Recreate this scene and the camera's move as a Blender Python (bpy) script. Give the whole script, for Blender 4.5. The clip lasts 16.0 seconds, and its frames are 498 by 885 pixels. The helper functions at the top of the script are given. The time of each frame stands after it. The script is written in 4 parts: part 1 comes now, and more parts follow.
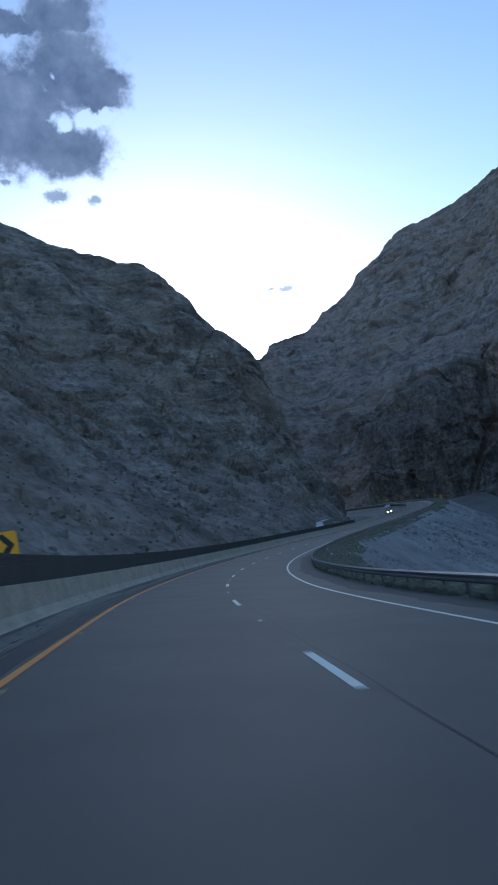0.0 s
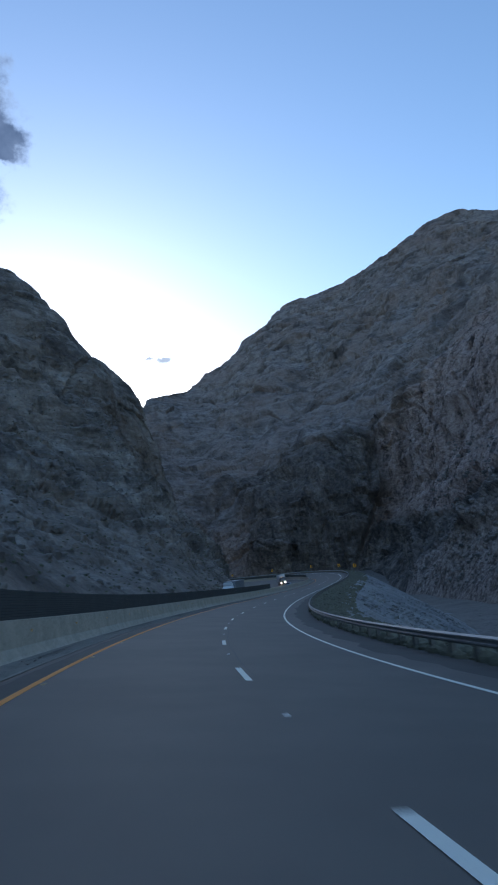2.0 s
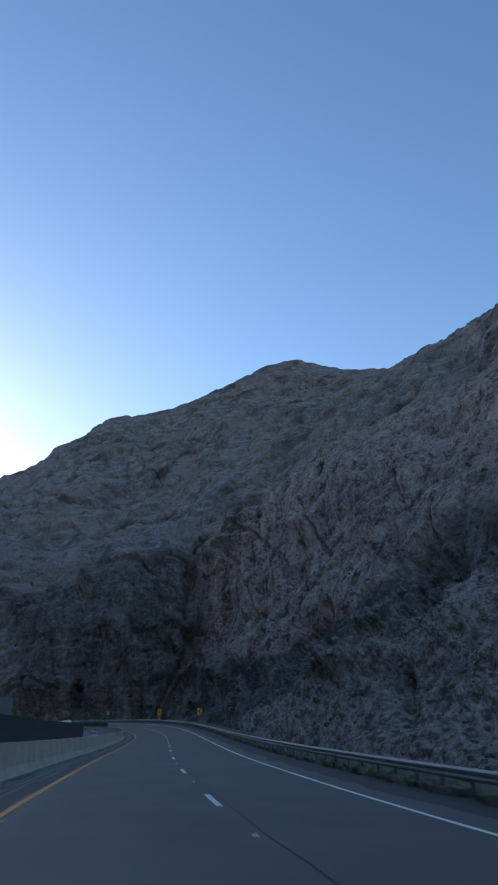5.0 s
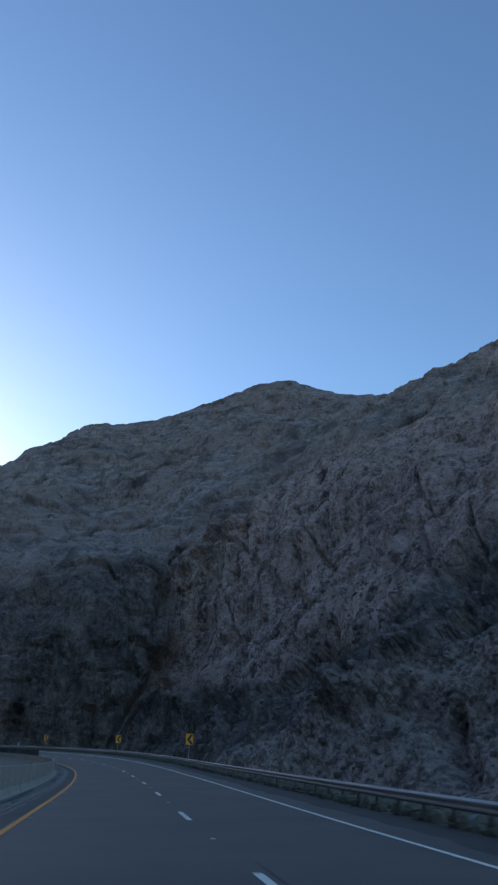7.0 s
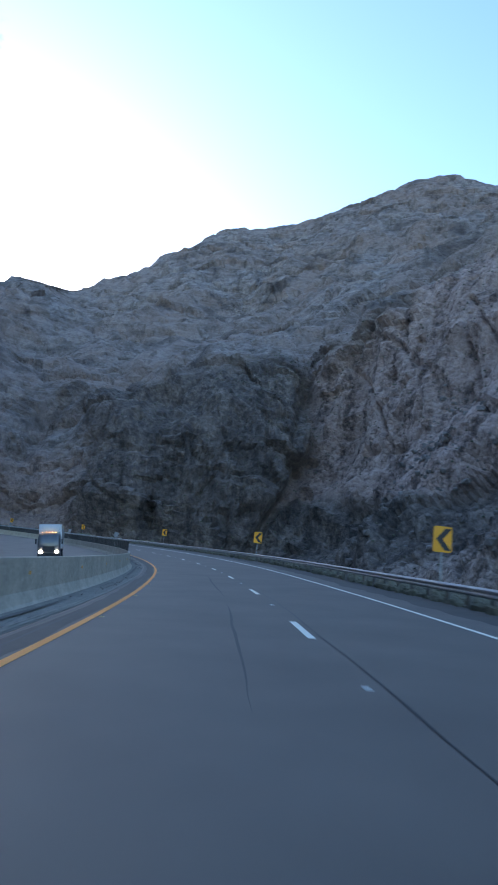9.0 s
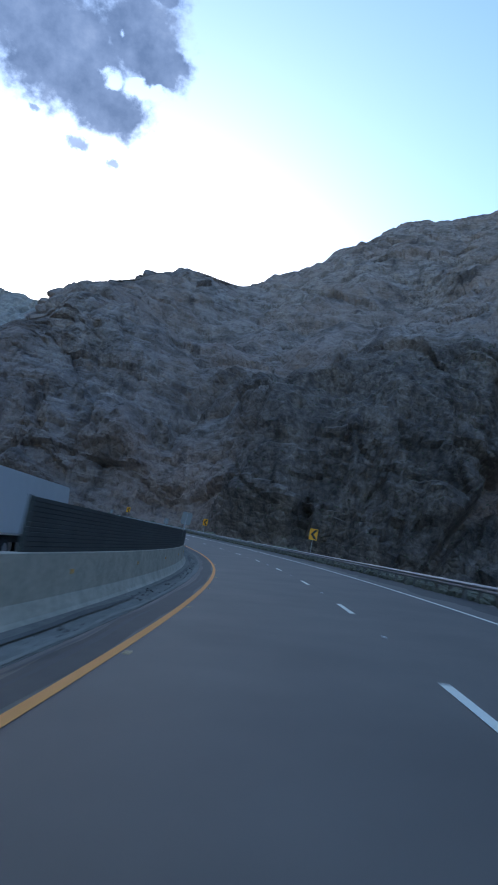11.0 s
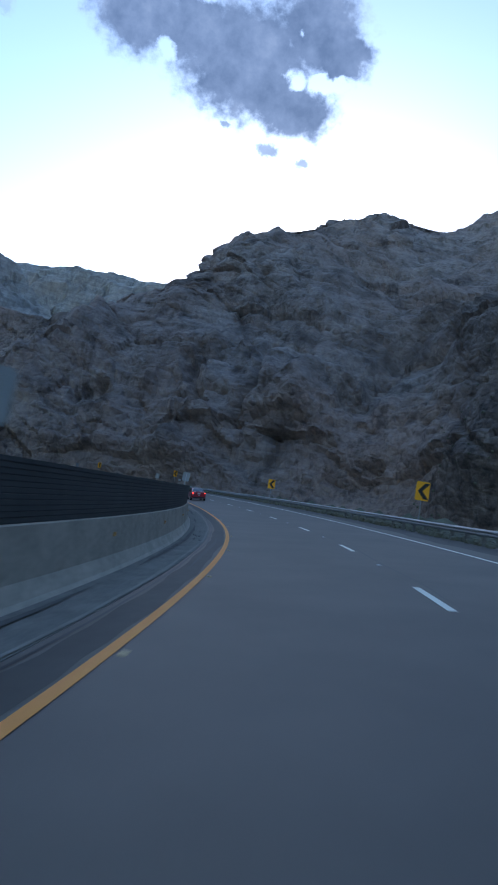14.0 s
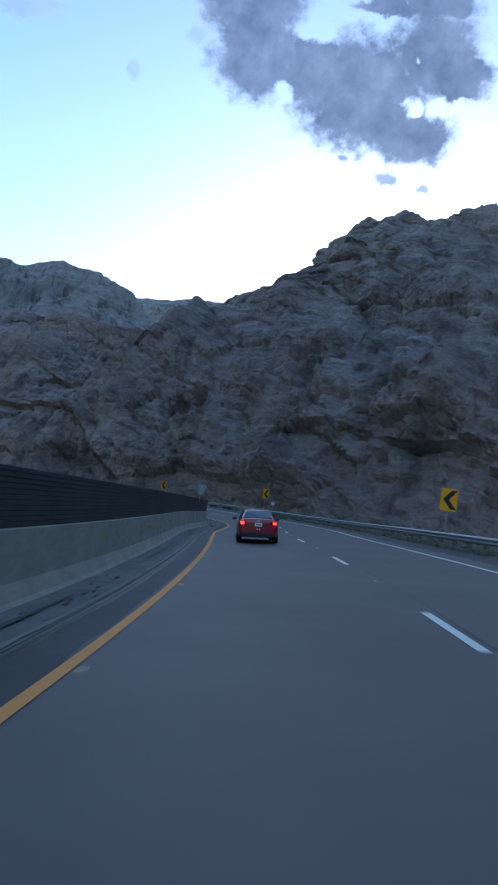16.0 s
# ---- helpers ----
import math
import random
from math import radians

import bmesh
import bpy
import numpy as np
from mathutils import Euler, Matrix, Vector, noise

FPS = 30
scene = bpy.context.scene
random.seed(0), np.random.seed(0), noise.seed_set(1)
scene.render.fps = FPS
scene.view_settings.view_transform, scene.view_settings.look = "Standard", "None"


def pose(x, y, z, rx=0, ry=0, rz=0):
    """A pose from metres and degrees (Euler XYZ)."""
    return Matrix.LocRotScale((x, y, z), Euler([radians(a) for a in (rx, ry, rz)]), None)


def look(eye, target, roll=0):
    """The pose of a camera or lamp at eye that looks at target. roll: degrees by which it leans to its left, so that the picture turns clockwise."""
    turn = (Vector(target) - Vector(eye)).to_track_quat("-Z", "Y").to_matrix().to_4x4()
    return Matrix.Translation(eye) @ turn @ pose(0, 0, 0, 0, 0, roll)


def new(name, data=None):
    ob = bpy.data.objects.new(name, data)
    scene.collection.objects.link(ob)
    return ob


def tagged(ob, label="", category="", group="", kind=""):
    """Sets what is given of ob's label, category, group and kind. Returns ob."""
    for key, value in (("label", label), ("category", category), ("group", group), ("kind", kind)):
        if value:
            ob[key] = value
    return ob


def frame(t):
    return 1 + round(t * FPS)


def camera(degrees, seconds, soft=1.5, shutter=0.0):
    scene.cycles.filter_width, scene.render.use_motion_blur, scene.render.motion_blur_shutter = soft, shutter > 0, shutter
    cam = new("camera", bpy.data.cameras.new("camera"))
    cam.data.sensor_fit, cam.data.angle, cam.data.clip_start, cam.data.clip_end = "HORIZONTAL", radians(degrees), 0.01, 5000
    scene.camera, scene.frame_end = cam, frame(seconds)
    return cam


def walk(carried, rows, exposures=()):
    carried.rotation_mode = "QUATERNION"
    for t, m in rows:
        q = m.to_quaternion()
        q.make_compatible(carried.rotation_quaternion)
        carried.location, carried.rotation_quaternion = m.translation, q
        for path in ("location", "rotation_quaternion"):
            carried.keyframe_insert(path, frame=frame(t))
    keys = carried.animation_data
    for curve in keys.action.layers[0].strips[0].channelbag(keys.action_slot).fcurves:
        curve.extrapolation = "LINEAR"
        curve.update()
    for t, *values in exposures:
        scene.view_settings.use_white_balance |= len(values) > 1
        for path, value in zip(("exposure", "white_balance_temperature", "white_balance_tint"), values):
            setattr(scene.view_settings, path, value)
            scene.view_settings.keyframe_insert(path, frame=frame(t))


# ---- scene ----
# ---------------------------------------------------------------- camera
cam = camera(39.9, 16.0, 1.9, 0.3)
# seconds, place, turn
PATH = [
    (0.0, 0.01, -0.07, 0.14, 96.44, 10.88, 0.15),
    (0.5, -2.13, 15.42, -0.49, 97.59, 9.71, -2.87),
    (1.0, -3.35, 30.39, -1.15, 98.89, 8.32, -6.03),
    (1.5, -3.73, 45.11, -1.71, 99.88, 7.88, -8.77),
    (2.0, -3.50, 59.73, -2.30, 100.58, 7.48, -11.66),
    (2.5, -2.53, 74.33, -2.83, 101.58, 7.15, -14.94),
    (3.0, -0.83, 88.90, -3.32, 103.09, 6.50, -18.01),
    (3.5, 1.65, 103.45, -3.83, 104.89, 5.79, -20.89),
    (4.0, 4.80, 117.91, -4.28, 106.78, 4.80, -23.92),
    (4.5, 8.56, 132.24, -4.66, 109.00, 3.85, -27.27),
    (5.0, 12.94, 146.38, -5.04, 111.14, 2.99, -29.71),
    (5.5, 17.81, 160.31, -5.40, 113.55, 1.87, -31.61),
    (6.0, 23.07, 174.03, -5.73, 115.41, 0.72, -32.90),
    (6.5, 28.64, 187.54, -6.02, 115.89, -0.28, -33.48),
    (7.0, 34.34, 200.89, -6.27, 114.17, -0.94, -33.30),
    (7.5, 40.22, 214.07, -6.48, 110.05, -1.51, -32.56),
    (8.0, 45.98, 227.19, -6.64, 103.64, -2.39, -30.92),
    (8.5, 51.49, 240.36, -6.78, 99.63, -3.51, -27.06),
    (9.0, 56.67, 253.59, -6.86, 99.35, -5.90, -23.10),
    (9.5, 61.59, 266.89, -6.89, 99.13, -7.64, -19.83),
    (10.0, 66.11, 280.33, -6.89, 98.98, -9.11, -16.43),
    (10.5, 70.15, 293.89, -6.88, 98.83, -10.25, -13.05),
    (11.0, 73.69, 307.60, -6.83, 98.62, -11.00, -9.83),
    (11.5, 76.68, 321.42, -6.79, 98.30, -11.32, -6.91),
    (12.0, 78.97, 335.27, -6.78, 97.87, -11.30, -3.51),
    (12.5, 80.81, 349.09, -6.72, 97.04, -10.89, -0.32),
    (13.0, 81.97, 362.79, -6.59, 96.15, -10.15, 2.53),
    (13.5, 82.40, 376.29, -6.51, 95.38, -9.49, 5.30),
    (14.0, 82.20, 389.49, -6.44, 94.92, -9.08, 8.03),
    (14.5, 81.34, 402.39, -6.36, 94.81, -9.00, 10.72),
    (15.0, 79.74, 415.00, -6.27, 95.01, -8.76, 13.64),
    (15.5, 77.27, 427.46, -6.19, 95.35, -8.75, 16.14),
    (16.0, 74.11, 440.18, -6.07, 95.91, -8.66, 18.69),
]
EXPOSURES = [(0.0, 1.08, 6150, 13.5), (3.5, 0.88, 6150, 13.5), (7.0, 0.87, 6150, 13.5), (8.0, 1.4, 6250, 15), (8.5, 1.92, 6300, 15.5), (9.0, 2.05, 6250, 15.5),
             (11.5, 1.6, 6250, 15), (16.0, 1.58, 6250, 15.5)]
walk(cam, [(t, pose(x, y, z, rx, ry, rz)) for t, x, y, z, rx, ry, rz in PATH], EXPOSURES)

# ---------------------------------------------------------------- light
SUN_AZ, SUN_EL = 5.0, 11.0            # degrees left of +y, above the horizon: behind the ridges


def direction(az, el):
    a, e = radians(az), radians(el)
    return Vector((-math.sin(a) * math.cos(e), math.cos(a) * math.cos(e), math.sin(e)))


def nd(tree, kind, **values):
    n = tree.nodes.new(kind)
    for key, v in values.items():
        if key in n.inputs:
            n.inputs[key].default_value = v
    return n


def math_node(tree, op, a, b=None, clamp=False):
    n = tree.nodes.new("ShaderNodeMath")
    n.operation, n.use_clamp = op, clamp
    for i, v in enumerate((a, b)):
        if v is None:
            continue
        if isinstance(v, (int, float)):
            n.inputs[i].default_value = v
        else:
            tree.links.new(v, n.inputs[i])
    return n.outputs[0]


def ramp(tree, source, stops):
    r = tree.nodes.new("ShaderNodeValToRGB")
    while len(r.color_ramp.elements) < len(stops):
        r.color_ramp.elements.new(0.5)
    for e, (p, c) in zip(r.color_ramp.elements, stops):
        e.position, e.color = p, (*c, 1) if len(c) == 3 else c
    tree.links.new(source, r.inputs[0])
    return r.outputs[0]


world = bpy.data.worlds.new("dusk_sky")
scene.world = world
world.use_nodes = True
wt = world.node_tree
wt.nodes.clear()
sky = wt.nodes.new("ShaderNodeTexSky")
sky.sky_type, sky.sun_disc = "NISHITA", False
sky.sun_elevation, sky.sun_rotation = radians(SUN_EL), radians(-SUN_AZ)
sky.air_density, sky.dust_density, sky.ozone_density = 1.15, 0.75, 3.5
coord = wt.nodes.new("ShaderNodeTexCoord")


def sky_plane(az, el):
    """Flat coordinates about one direction of the sky, in tangents to the right of it and above it."""
    d = direction(az, el)
    right = Vector((math.cos(radians(az)), math.sin(radians(az)), 0))
    out = []
    for axis in (d, right, right.cross(d)):
        v = wt.nodes.new("ShaderNodeVectorMath")
        v.operation = "DOT_PRODUCT"
        wt.links.new(coord.outputs["Generated"], v.inputs[0])
        v.inputs[1].default_value = axis
        out.append(v.outputs["Value"])
    ahead = math_node(wt, "MAXIMUM", out[0], 0.05)
    c = wt.nodes.new("ShaderNodeCombineXYZ")
    wt.links.new(math_node(wt, "DIVIDE", out[1], ahead), c.inputs[0])
    wt.links.new(math_node(wt, "DIVIDE", out[2], ahead), c.inputs[1])
    return c.outputs[0]


def vector_node(op, a, b, out="Vector"):
    v = wt.nodes.new("ShaderNodeVectorMath")
    v.operation = op
    for k, x in enumerate((a, b)):
        if isinstance(x, tuple):
            v.inputs[k].default_value = x
        elif x is not None:
            wt.links.new(x, v.inputs[k])
    return v.outputs[out]


def puff(plane, x, y, rx, ry):
    """One within an oval of the sky, falling to nought at its rim and below nought outside."""
    off = vector_node("MULTIPLY", vector_node("SUBTRACT", plane, (x, y, 0)), (1 / rx, 1 / ry, 0))
    return math_node(wt, "SUBTRACT", 1.0, vector_node("LENGTH", off, None, "Value"))


def cloud(az, el, puffs, gaps, scale, stir, low, high):
    """A torn cloud: ovals joined, with gaps taken out, stirred and frayed by noise."""
    flat = sky_plane(az, el)
    n = nd(wt, "ShaderNodeTexNoise", Scale=scale, Detail=6.0, Roughness=0.6)
    wt.links.new(flat, n.inputs["Vector"])
    swirl = vector_node("MULTIPLY", vector_node("SUBTRACT", n.outputs["Color"], (0.5, 0.5, 0.5)), (stir, stir, 0))
    plane = vector_node("ADD", flat, swirl)
    total = puff(plane, *puffs[0])
    for p in puffs[1:]:
        total = math_node(wt, "MAXIMUM", total, puff(plane, *p))
    for p in gaps:
        total = math_node(wt, "SUBTRACT", total, math_node(wt, "MULTIPLY", math_node(wt, "MAXIMUM", puff(plane, *p), 0.0), 0.85))
    f = nd(wt, "ShaderNodeTexNoise", Scale=scale * 1.7, Detail=10.0, Roughness=0.62)
    wt.links.new(flat, f.inputs["Vector"])
    total = math_node(wt, "ADD", total, math_node(wt, "MULTIPLY", math_node(wt, "SUBTRACT", f.outputs[0], 0.5), 0.9))
    m = wt.nodes.new("ShaderNodeMapRange")
    m.interpolation_type = "SMOOTHSTEP"
    m.inputs["From Min"].default_value, m.inputs["From Max"].default_value = low, high
    wt.links.new(total, m.inputs["Value"])
    return m.outputs[0]


mask = cloud(14.5, 33.5, [(0.0, 0.0, 0.098, 0.075), (0.069, -0.043, 0.066, 0.036), (0.082, 0.052, 0.066, 0.052), (0.126, 0.027, 0.038, 0.034), (-0.135, 0.036, 0.068, 0.06),
                          (-0.066, 0.022, 0.052, 0.046), (0.085, 0.11, 0.05, 0.03), (-0.15, 0.095, 0.075, 0.055), (0.02, 0.10, 0.05, 0.012)],
             [(0.070, -0.014, 0.015, 0.018), (-0.098, -0.002, 0.017, 0.017), (-0.066, 0.064, 0.03, 0.018), (0.112, -0.004, 0.034, 0.013), (0.066, 0.046, 0.010, 0.008)],
             30.0, 0.042, -0.24, 0.36)
for az, el, puffs, strength in ((14.5, 33.5, [(0.051, -0.098, 0.022, 0.012), (0.10, -0.106, 0.014, 0.008), (-0.011, -0.077, 0.010, 0.006)], 0.85),
                                (-6.5, 18.1, [(0.004, 0.0, 0.017, 0.006), (-0.017, 0.004, 0.008, 0.003)], 0.8),
                                (14.5, 33.5, [(-0.30, 0.004, 0.014, 0.016), (-0.216, 0.05, 0.02, 0.016), (-0.44, 0.065, 0.06, 0.02)], 0.45)):
    mask = math_node(wt, "MAXIMUM", mask, math_node(wt, "MULTIPLY", cloud(az, el, puffs, [], 110.0, 0.012, -0.05, 0.6), strength))
mask = math_node(wt, "MULTIPLY", mask, 0.95)
tone = nd(wt, "ShaderNodeTexNoise", Scale=22.0, Detail=8.0, Roughness=0.6)
wt.links.new(coord.outputs["Generated"], tone.inputs["Vector"])
thick = math_node(wt, "ADD", math_node(wt, "MULTIPLY", tone.outputs[0], 0.8), math_node(wt, "MULTIPLY", math_node(wt, "SUBTRACT", 1.0, mask), 0.5))
cloud_colour = ramp(wt, thick, [(0.30, (0.29, 0.48, 0.87)), (0.46, (0.50, 0.75, 1.24)), (0.66, (0.82, 1.12, 1.66)), (0.85, (1.2, 1.5, 1.95))])
mix = wt.nodes.new("ShaderNodeMix")
mix.data_type = "RGBA"
wt.links.new(mask, mix.inputs[0])
wt.links.new(sky.outputs[0], mix.inputs[6])
wt.links.new(cloud_colour, mix.inputs[7])
bg = wt.nodes.new("ShaderNodeBackground")
bg.inputs["Strength"].default_value = 0.14
wt.links.new(mix.outputs[2], bg.inputs["Color"])
wo = wt.nodes.new("ShaderNodeOutputWorld")
wt.links.new(bg.outputs[0], wo.inputs["Surface"])

sun_data = bpy.data.lights.new("sun", "SUN")
sun_data.energy, sun_data.angle, sun_data.color = 1.0, radians(12), (1.0, 0.93, 0.85)
sun = new("sun", sun_data)
sun.matrix_world = look((0, 0, 400), Vector((0, 0, 400)) - direction(SUN_AZ, SUN_EL))


# ---------------------------------------------------------------- materials
def material(name, rough=0.8, metal=0.0):
    m = bpy.data.materials.new(name)
    m.use_nodes = True
    t = m.node_tree
    b = t.nodes["Principled BSDF"]
    b.inputs["Roughness"].default_value, b.inputs["Metallic"].default_value = rough, metal
    return m, t, b


def mixed(t, fac, a, b):
    n = t.nodes.new("ShaderNodeMix")
    n.data_type = "RGBA"
    for i, v in ((0, fac), (6, a), (7, b)):
        if isinstance(v, (int, float)):
            n.inputs[i].default_value = v
        elif isinstance(v, tuple):
            n.inputs[i].default_value = (*v, 1)
        else:
            t.links.new(v, n.inputs[i])
    return n.outputs[2]


def noise_of(t, scale, detail=6.0, rough=0.6, stretch=None, turn=None, offset=(0, 0, 0)):
    g = t.nodes.new("ShaderNodeNewGeometry")
    n = nd(t, "ShaderNodeTexNoise", Scale=scale, Detail=detail, Roughness=rough)
    mp = t.nodes.new("ShaderNodeMapping")
    mp.inputs["Location"].default_value = offset
    if stretch:
        mp.inputs["Scale"].default_value = stretch
    if turn:
        mp.inputs["Rotation"].default_value = [radians(a) for a in turn]
    t.links.new(g.outputs["Position"], mp.inputs["Vector"])
    t.links.new(mp.outputs[0], n.inputs["Vector"])
    return n.outputs[0]


def bump(t, b, source, strength, distance):
    n = nd(t, "ShaderNodeBump", Strength=strength, Distance=distance)
    t.links.new(source, n.inputs["Height"])
    t.links.new(n.outputs[0], b.inputs["Normal"])
    return n


def plain(name, colour, rough=0.6, metal=0.0, vary=0.15, scale=3.0, relief=0.0):
    """A painted or bare surface with mottling at two scales."""
    m, t, b = material(name, rough, metal)
    fac = mixed(t, 0.5, noise_of(t, scale), noise_of(t, scale * 9, 3))
    dark = tuple(c * (1 - vary) for c in colour)
    light = tuple(min(1, c * (1 + vary)) for c in colour)
    t.links.new(ramp(t, fac, [(0.3, dark), (0.7, light)]), b.inputs["Base Color"])
    if relief:
        bump(t, b, noise_of(t, scale * 12, 4), 0.6, relief)
    return m


def attribute(t, name):
    a = t.nodes.new("ShaderNodeAttribute")
    a.attribute_name = name
    return a.outputs["Fac"]


def rock(name, dark, mid, light, tint, bed=(0, 18, 0), dusty=0.16, zoned=False):
    """Bedded limestone: pale beds, dark varnish streaks, stained patches, dust on the ledges."""
    m, t, b = material(name, 0.95)
    beds = noise_of(t, 1.0, 10, 0.7, (0.014, 0.014, 0.13), bed)
    thin = noise_of(t, 1.0, 7, 0.66, (0.02, 0.02, 0.42), bed, (5, 2, 8))
    broad = noise_of(t, 0.012, 5, 0.6)
    patch = noise_of(t, 0.035, 8, 0.65, None, None, (40, 7, 3))
    grain = noise_of(t, 0.30, 12, 0.76)
    mottle = noise_of(t, 0.085, 6, 0.62, None, None, (9, 3, 14))
    streak = noise_of(t, 1.0, 8, 0.68, (0.10, 0.10, 0.014))
    base = ramp(t, mixed(t, 0.32, mixed(t, 0.42, mixed(t, 0.5, beds, thin), grain), mottle), [(0.41, dark), (0.5, mid), (0.59, light)])
    base = mixed(t, ramp(t, broad, [(0.40, (0, 0, 0)), (0.60, (0.9, 0.9, 0.9))]), base, mixed(t, 0.6, base, tint))
    base = mixed(t, ramp(t, patch, [(0.50, (0, 0, 0)), (0.64, (0.75, 0.75, 0.75))]), base, dark)
    base = mixed(t, ramp(t, streak, [(0.54, (0, 0, 0)), (0.68, (0.75, 0.75, 0.75))]), base, tuple(c * 0.6 for c in dark))
    if zoned:
        wall = ramp(t, mixed(t, 0.55, streak, grain), [(0.42, (0.085, 0.058, 0.049)), (0.5, (0.335, 0.23, 0.187)), (0.60, (0.50, 0.365, 0.305))])
        base = mixed(t, attribute(t, "wall"), base, wall)
        # dark bluff and bed; on the bed it also paints the recess's shade
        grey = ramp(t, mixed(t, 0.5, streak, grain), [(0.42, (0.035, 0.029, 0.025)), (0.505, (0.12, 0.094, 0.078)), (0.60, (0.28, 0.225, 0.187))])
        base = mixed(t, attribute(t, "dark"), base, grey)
        loose = ramp(t, grain, [(0.42, (0.085, 0.064, 0.054)), (0.5, (0.285, 0.218, 0.181)), (0.60, (0.45, 0.36, 0.305))])
        base = mixed(t, attribute(t, "scree"), base, loose)
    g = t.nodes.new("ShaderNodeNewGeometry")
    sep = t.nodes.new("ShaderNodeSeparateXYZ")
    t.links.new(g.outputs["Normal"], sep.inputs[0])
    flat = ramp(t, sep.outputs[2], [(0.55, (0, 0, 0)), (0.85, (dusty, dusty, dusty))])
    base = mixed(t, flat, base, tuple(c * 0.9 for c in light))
    t.links.new(base, b.inputs["Base Color"])
    cell = nd(t, "ShaderNodeTexVoronoi", Scale=0.30)
    cell.feature = "DISTANCE_TO_EDGE"
    t.links.new(g.outputs["Position"], cell.inputs["Vector"])
    edge = ramp(t, cell.outputs["Distance"], [(0.0, (0, 0, 0)), (0.22, (1, 1, 1))])
    bump(t, b, mixed(t, 0.22, mixed(t, 0.5, noise_of(t, 0.4, 12, 0.76), mixed(t, 0.5, beds, thin)), edge), 1.0, 1.9)
    return m


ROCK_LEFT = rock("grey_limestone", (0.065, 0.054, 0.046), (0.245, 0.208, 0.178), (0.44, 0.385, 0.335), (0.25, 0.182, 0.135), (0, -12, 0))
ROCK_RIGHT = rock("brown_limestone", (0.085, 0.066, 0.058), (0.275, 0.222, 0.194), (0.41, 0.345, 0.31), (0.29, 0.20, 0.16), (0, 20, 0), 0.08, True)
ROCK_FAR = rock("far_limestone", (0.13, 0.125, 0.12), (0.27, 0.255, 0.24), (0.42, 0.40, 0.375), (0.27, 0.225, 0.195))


def asphalt_material():
    m, t, b = material("asphalt", 0.62)
    fine = noise_of(t, 60, 4, 0.7)
    patch = noise_of(t, 0.35, 5, 0.6)
    base = ramp(t, mixed(t, 0.35, patch, fine), [(0.3, (0.094, 0.080, 0.065)), (0.7, (0.154, 0.132, 0.108))])
    t.links.new(base, b.inputs["Base Color"])
    bump(t, b, fine, 0.4, 0.004)
    return m


ASPHALT = asphalt_material()
CONCRETE = plain("weathered_concrete", (0.43, 0.388, 0.308), 0.9, 0, 0.36, 0.9, 0.004)
GUTTER = plain("gutter_concrete", (0.20, 0.188, 0.16), 0.9, 0, 0.45, 1.6, 0.006)
WHITE_PAINT = plain("white_road_paint", (0.97, 0.91, 0.76), 0.7, 0, 0.15, 5.0)
YELLOW_PAINT = plain("yellow_road_paint", (1.0, 0.35, 0.07), 0.7, 0, 0.12, 5.0)
STEEL = plain("galvanised_steel", (0.32, 0.325, 0.33), 0.48, 0.7, 0.2, 2.0)
TIMBER = plain("weathered_timber", (0.17, 0.155, 0.135), 0.9, 0, 0.35, 4.0)
SCREEN = plain("dark_screen", (0.05, 0.054, 0.052), 0.75, 0, 0.35, 0.6)
SIGN_YELLOW = plain("sign_yellow", (1.0, 0.40, 0.005), 0.5, 0, 0.06, 3.0)
SIGN_BLACK = plain("sign_black", (0.012, 0.012, 0.013), 0.5, 0, 0.1, 3.0)
SIGN_GREY = plain("bare_aluminium", (0.25, 0.255, 0.26), 0.55, 0.4, 0.12, 3.0)
AMBER = plain("amber_reflector", (0.75, 0.36, 0.03), 0.35, 0, 0.1, 20.0)
STUD = plain("yellow_stud", (0.60, 0.47, 0.24), 0.45, 0, 0.1, 20.0)
MARKER = plain("white_reflector", (0.75, 0.76, 0.74), 0.35, 0, 0.1, 20.0)


def dirt_material():
    m, t, b = material("dry_ground", 0.95)
    fac = mixed(t, 0.5, noise_of(t, 0.06, 5), noise_of(t, 1.4, 8, 0.7))
    base = ramp(t, fac, [(0.3, (0.12, 0.10, 0.085)), (0.5, (0.21, 0.18, 0.155)), (0.7, (0.30, 0.265, 0.235))])
    base = mixed(t, ramp(t, noise_of(t, 0.5, 3), [(0.6, (0, 0, 0)), (0.66, (0.8, 0.8, 0.8))]), base, (0.07, 0.075, 0.045))
    t.links.new(base, b.inputs["Base Color"])
    bump(t, b, noise_of(t, 1.2, 10, 0.7), 0.9, 0.25)
    return m


DIRT = dirt_material()
GRAVEL = rock("grey_rubble", (0.17, 0.168, 0.165), (0.33, 0.32, 0.31), (0.45, 0.44, 0.425), (0.34, 0.31, 0.28))


# ---------------------------------------------------------------- helpers
def mesh_of(name, verts, faces, mat, smooth=False):
    me = bpy.data.meshes.new(name)
    me.from_pydata([tuple(map(float, v)) for v in verts], [], [tuple(map(int, f)) for f in faces])
    me.materials.append(mat)
    if smooth:
        me.polygons.foreach_set("use_smooth", [True] * len(me.polygons))
    me.update()
    return me


def part(name, data, parent, label="", at=None):
    """One mesh under a thing or a part. data: a mesh."""
    ob = new(name, data)
    ob.parent = parent
    if at is not None:
        ob.matrix_basis = at
    if label:
        tagged(ob, label)
    return ob


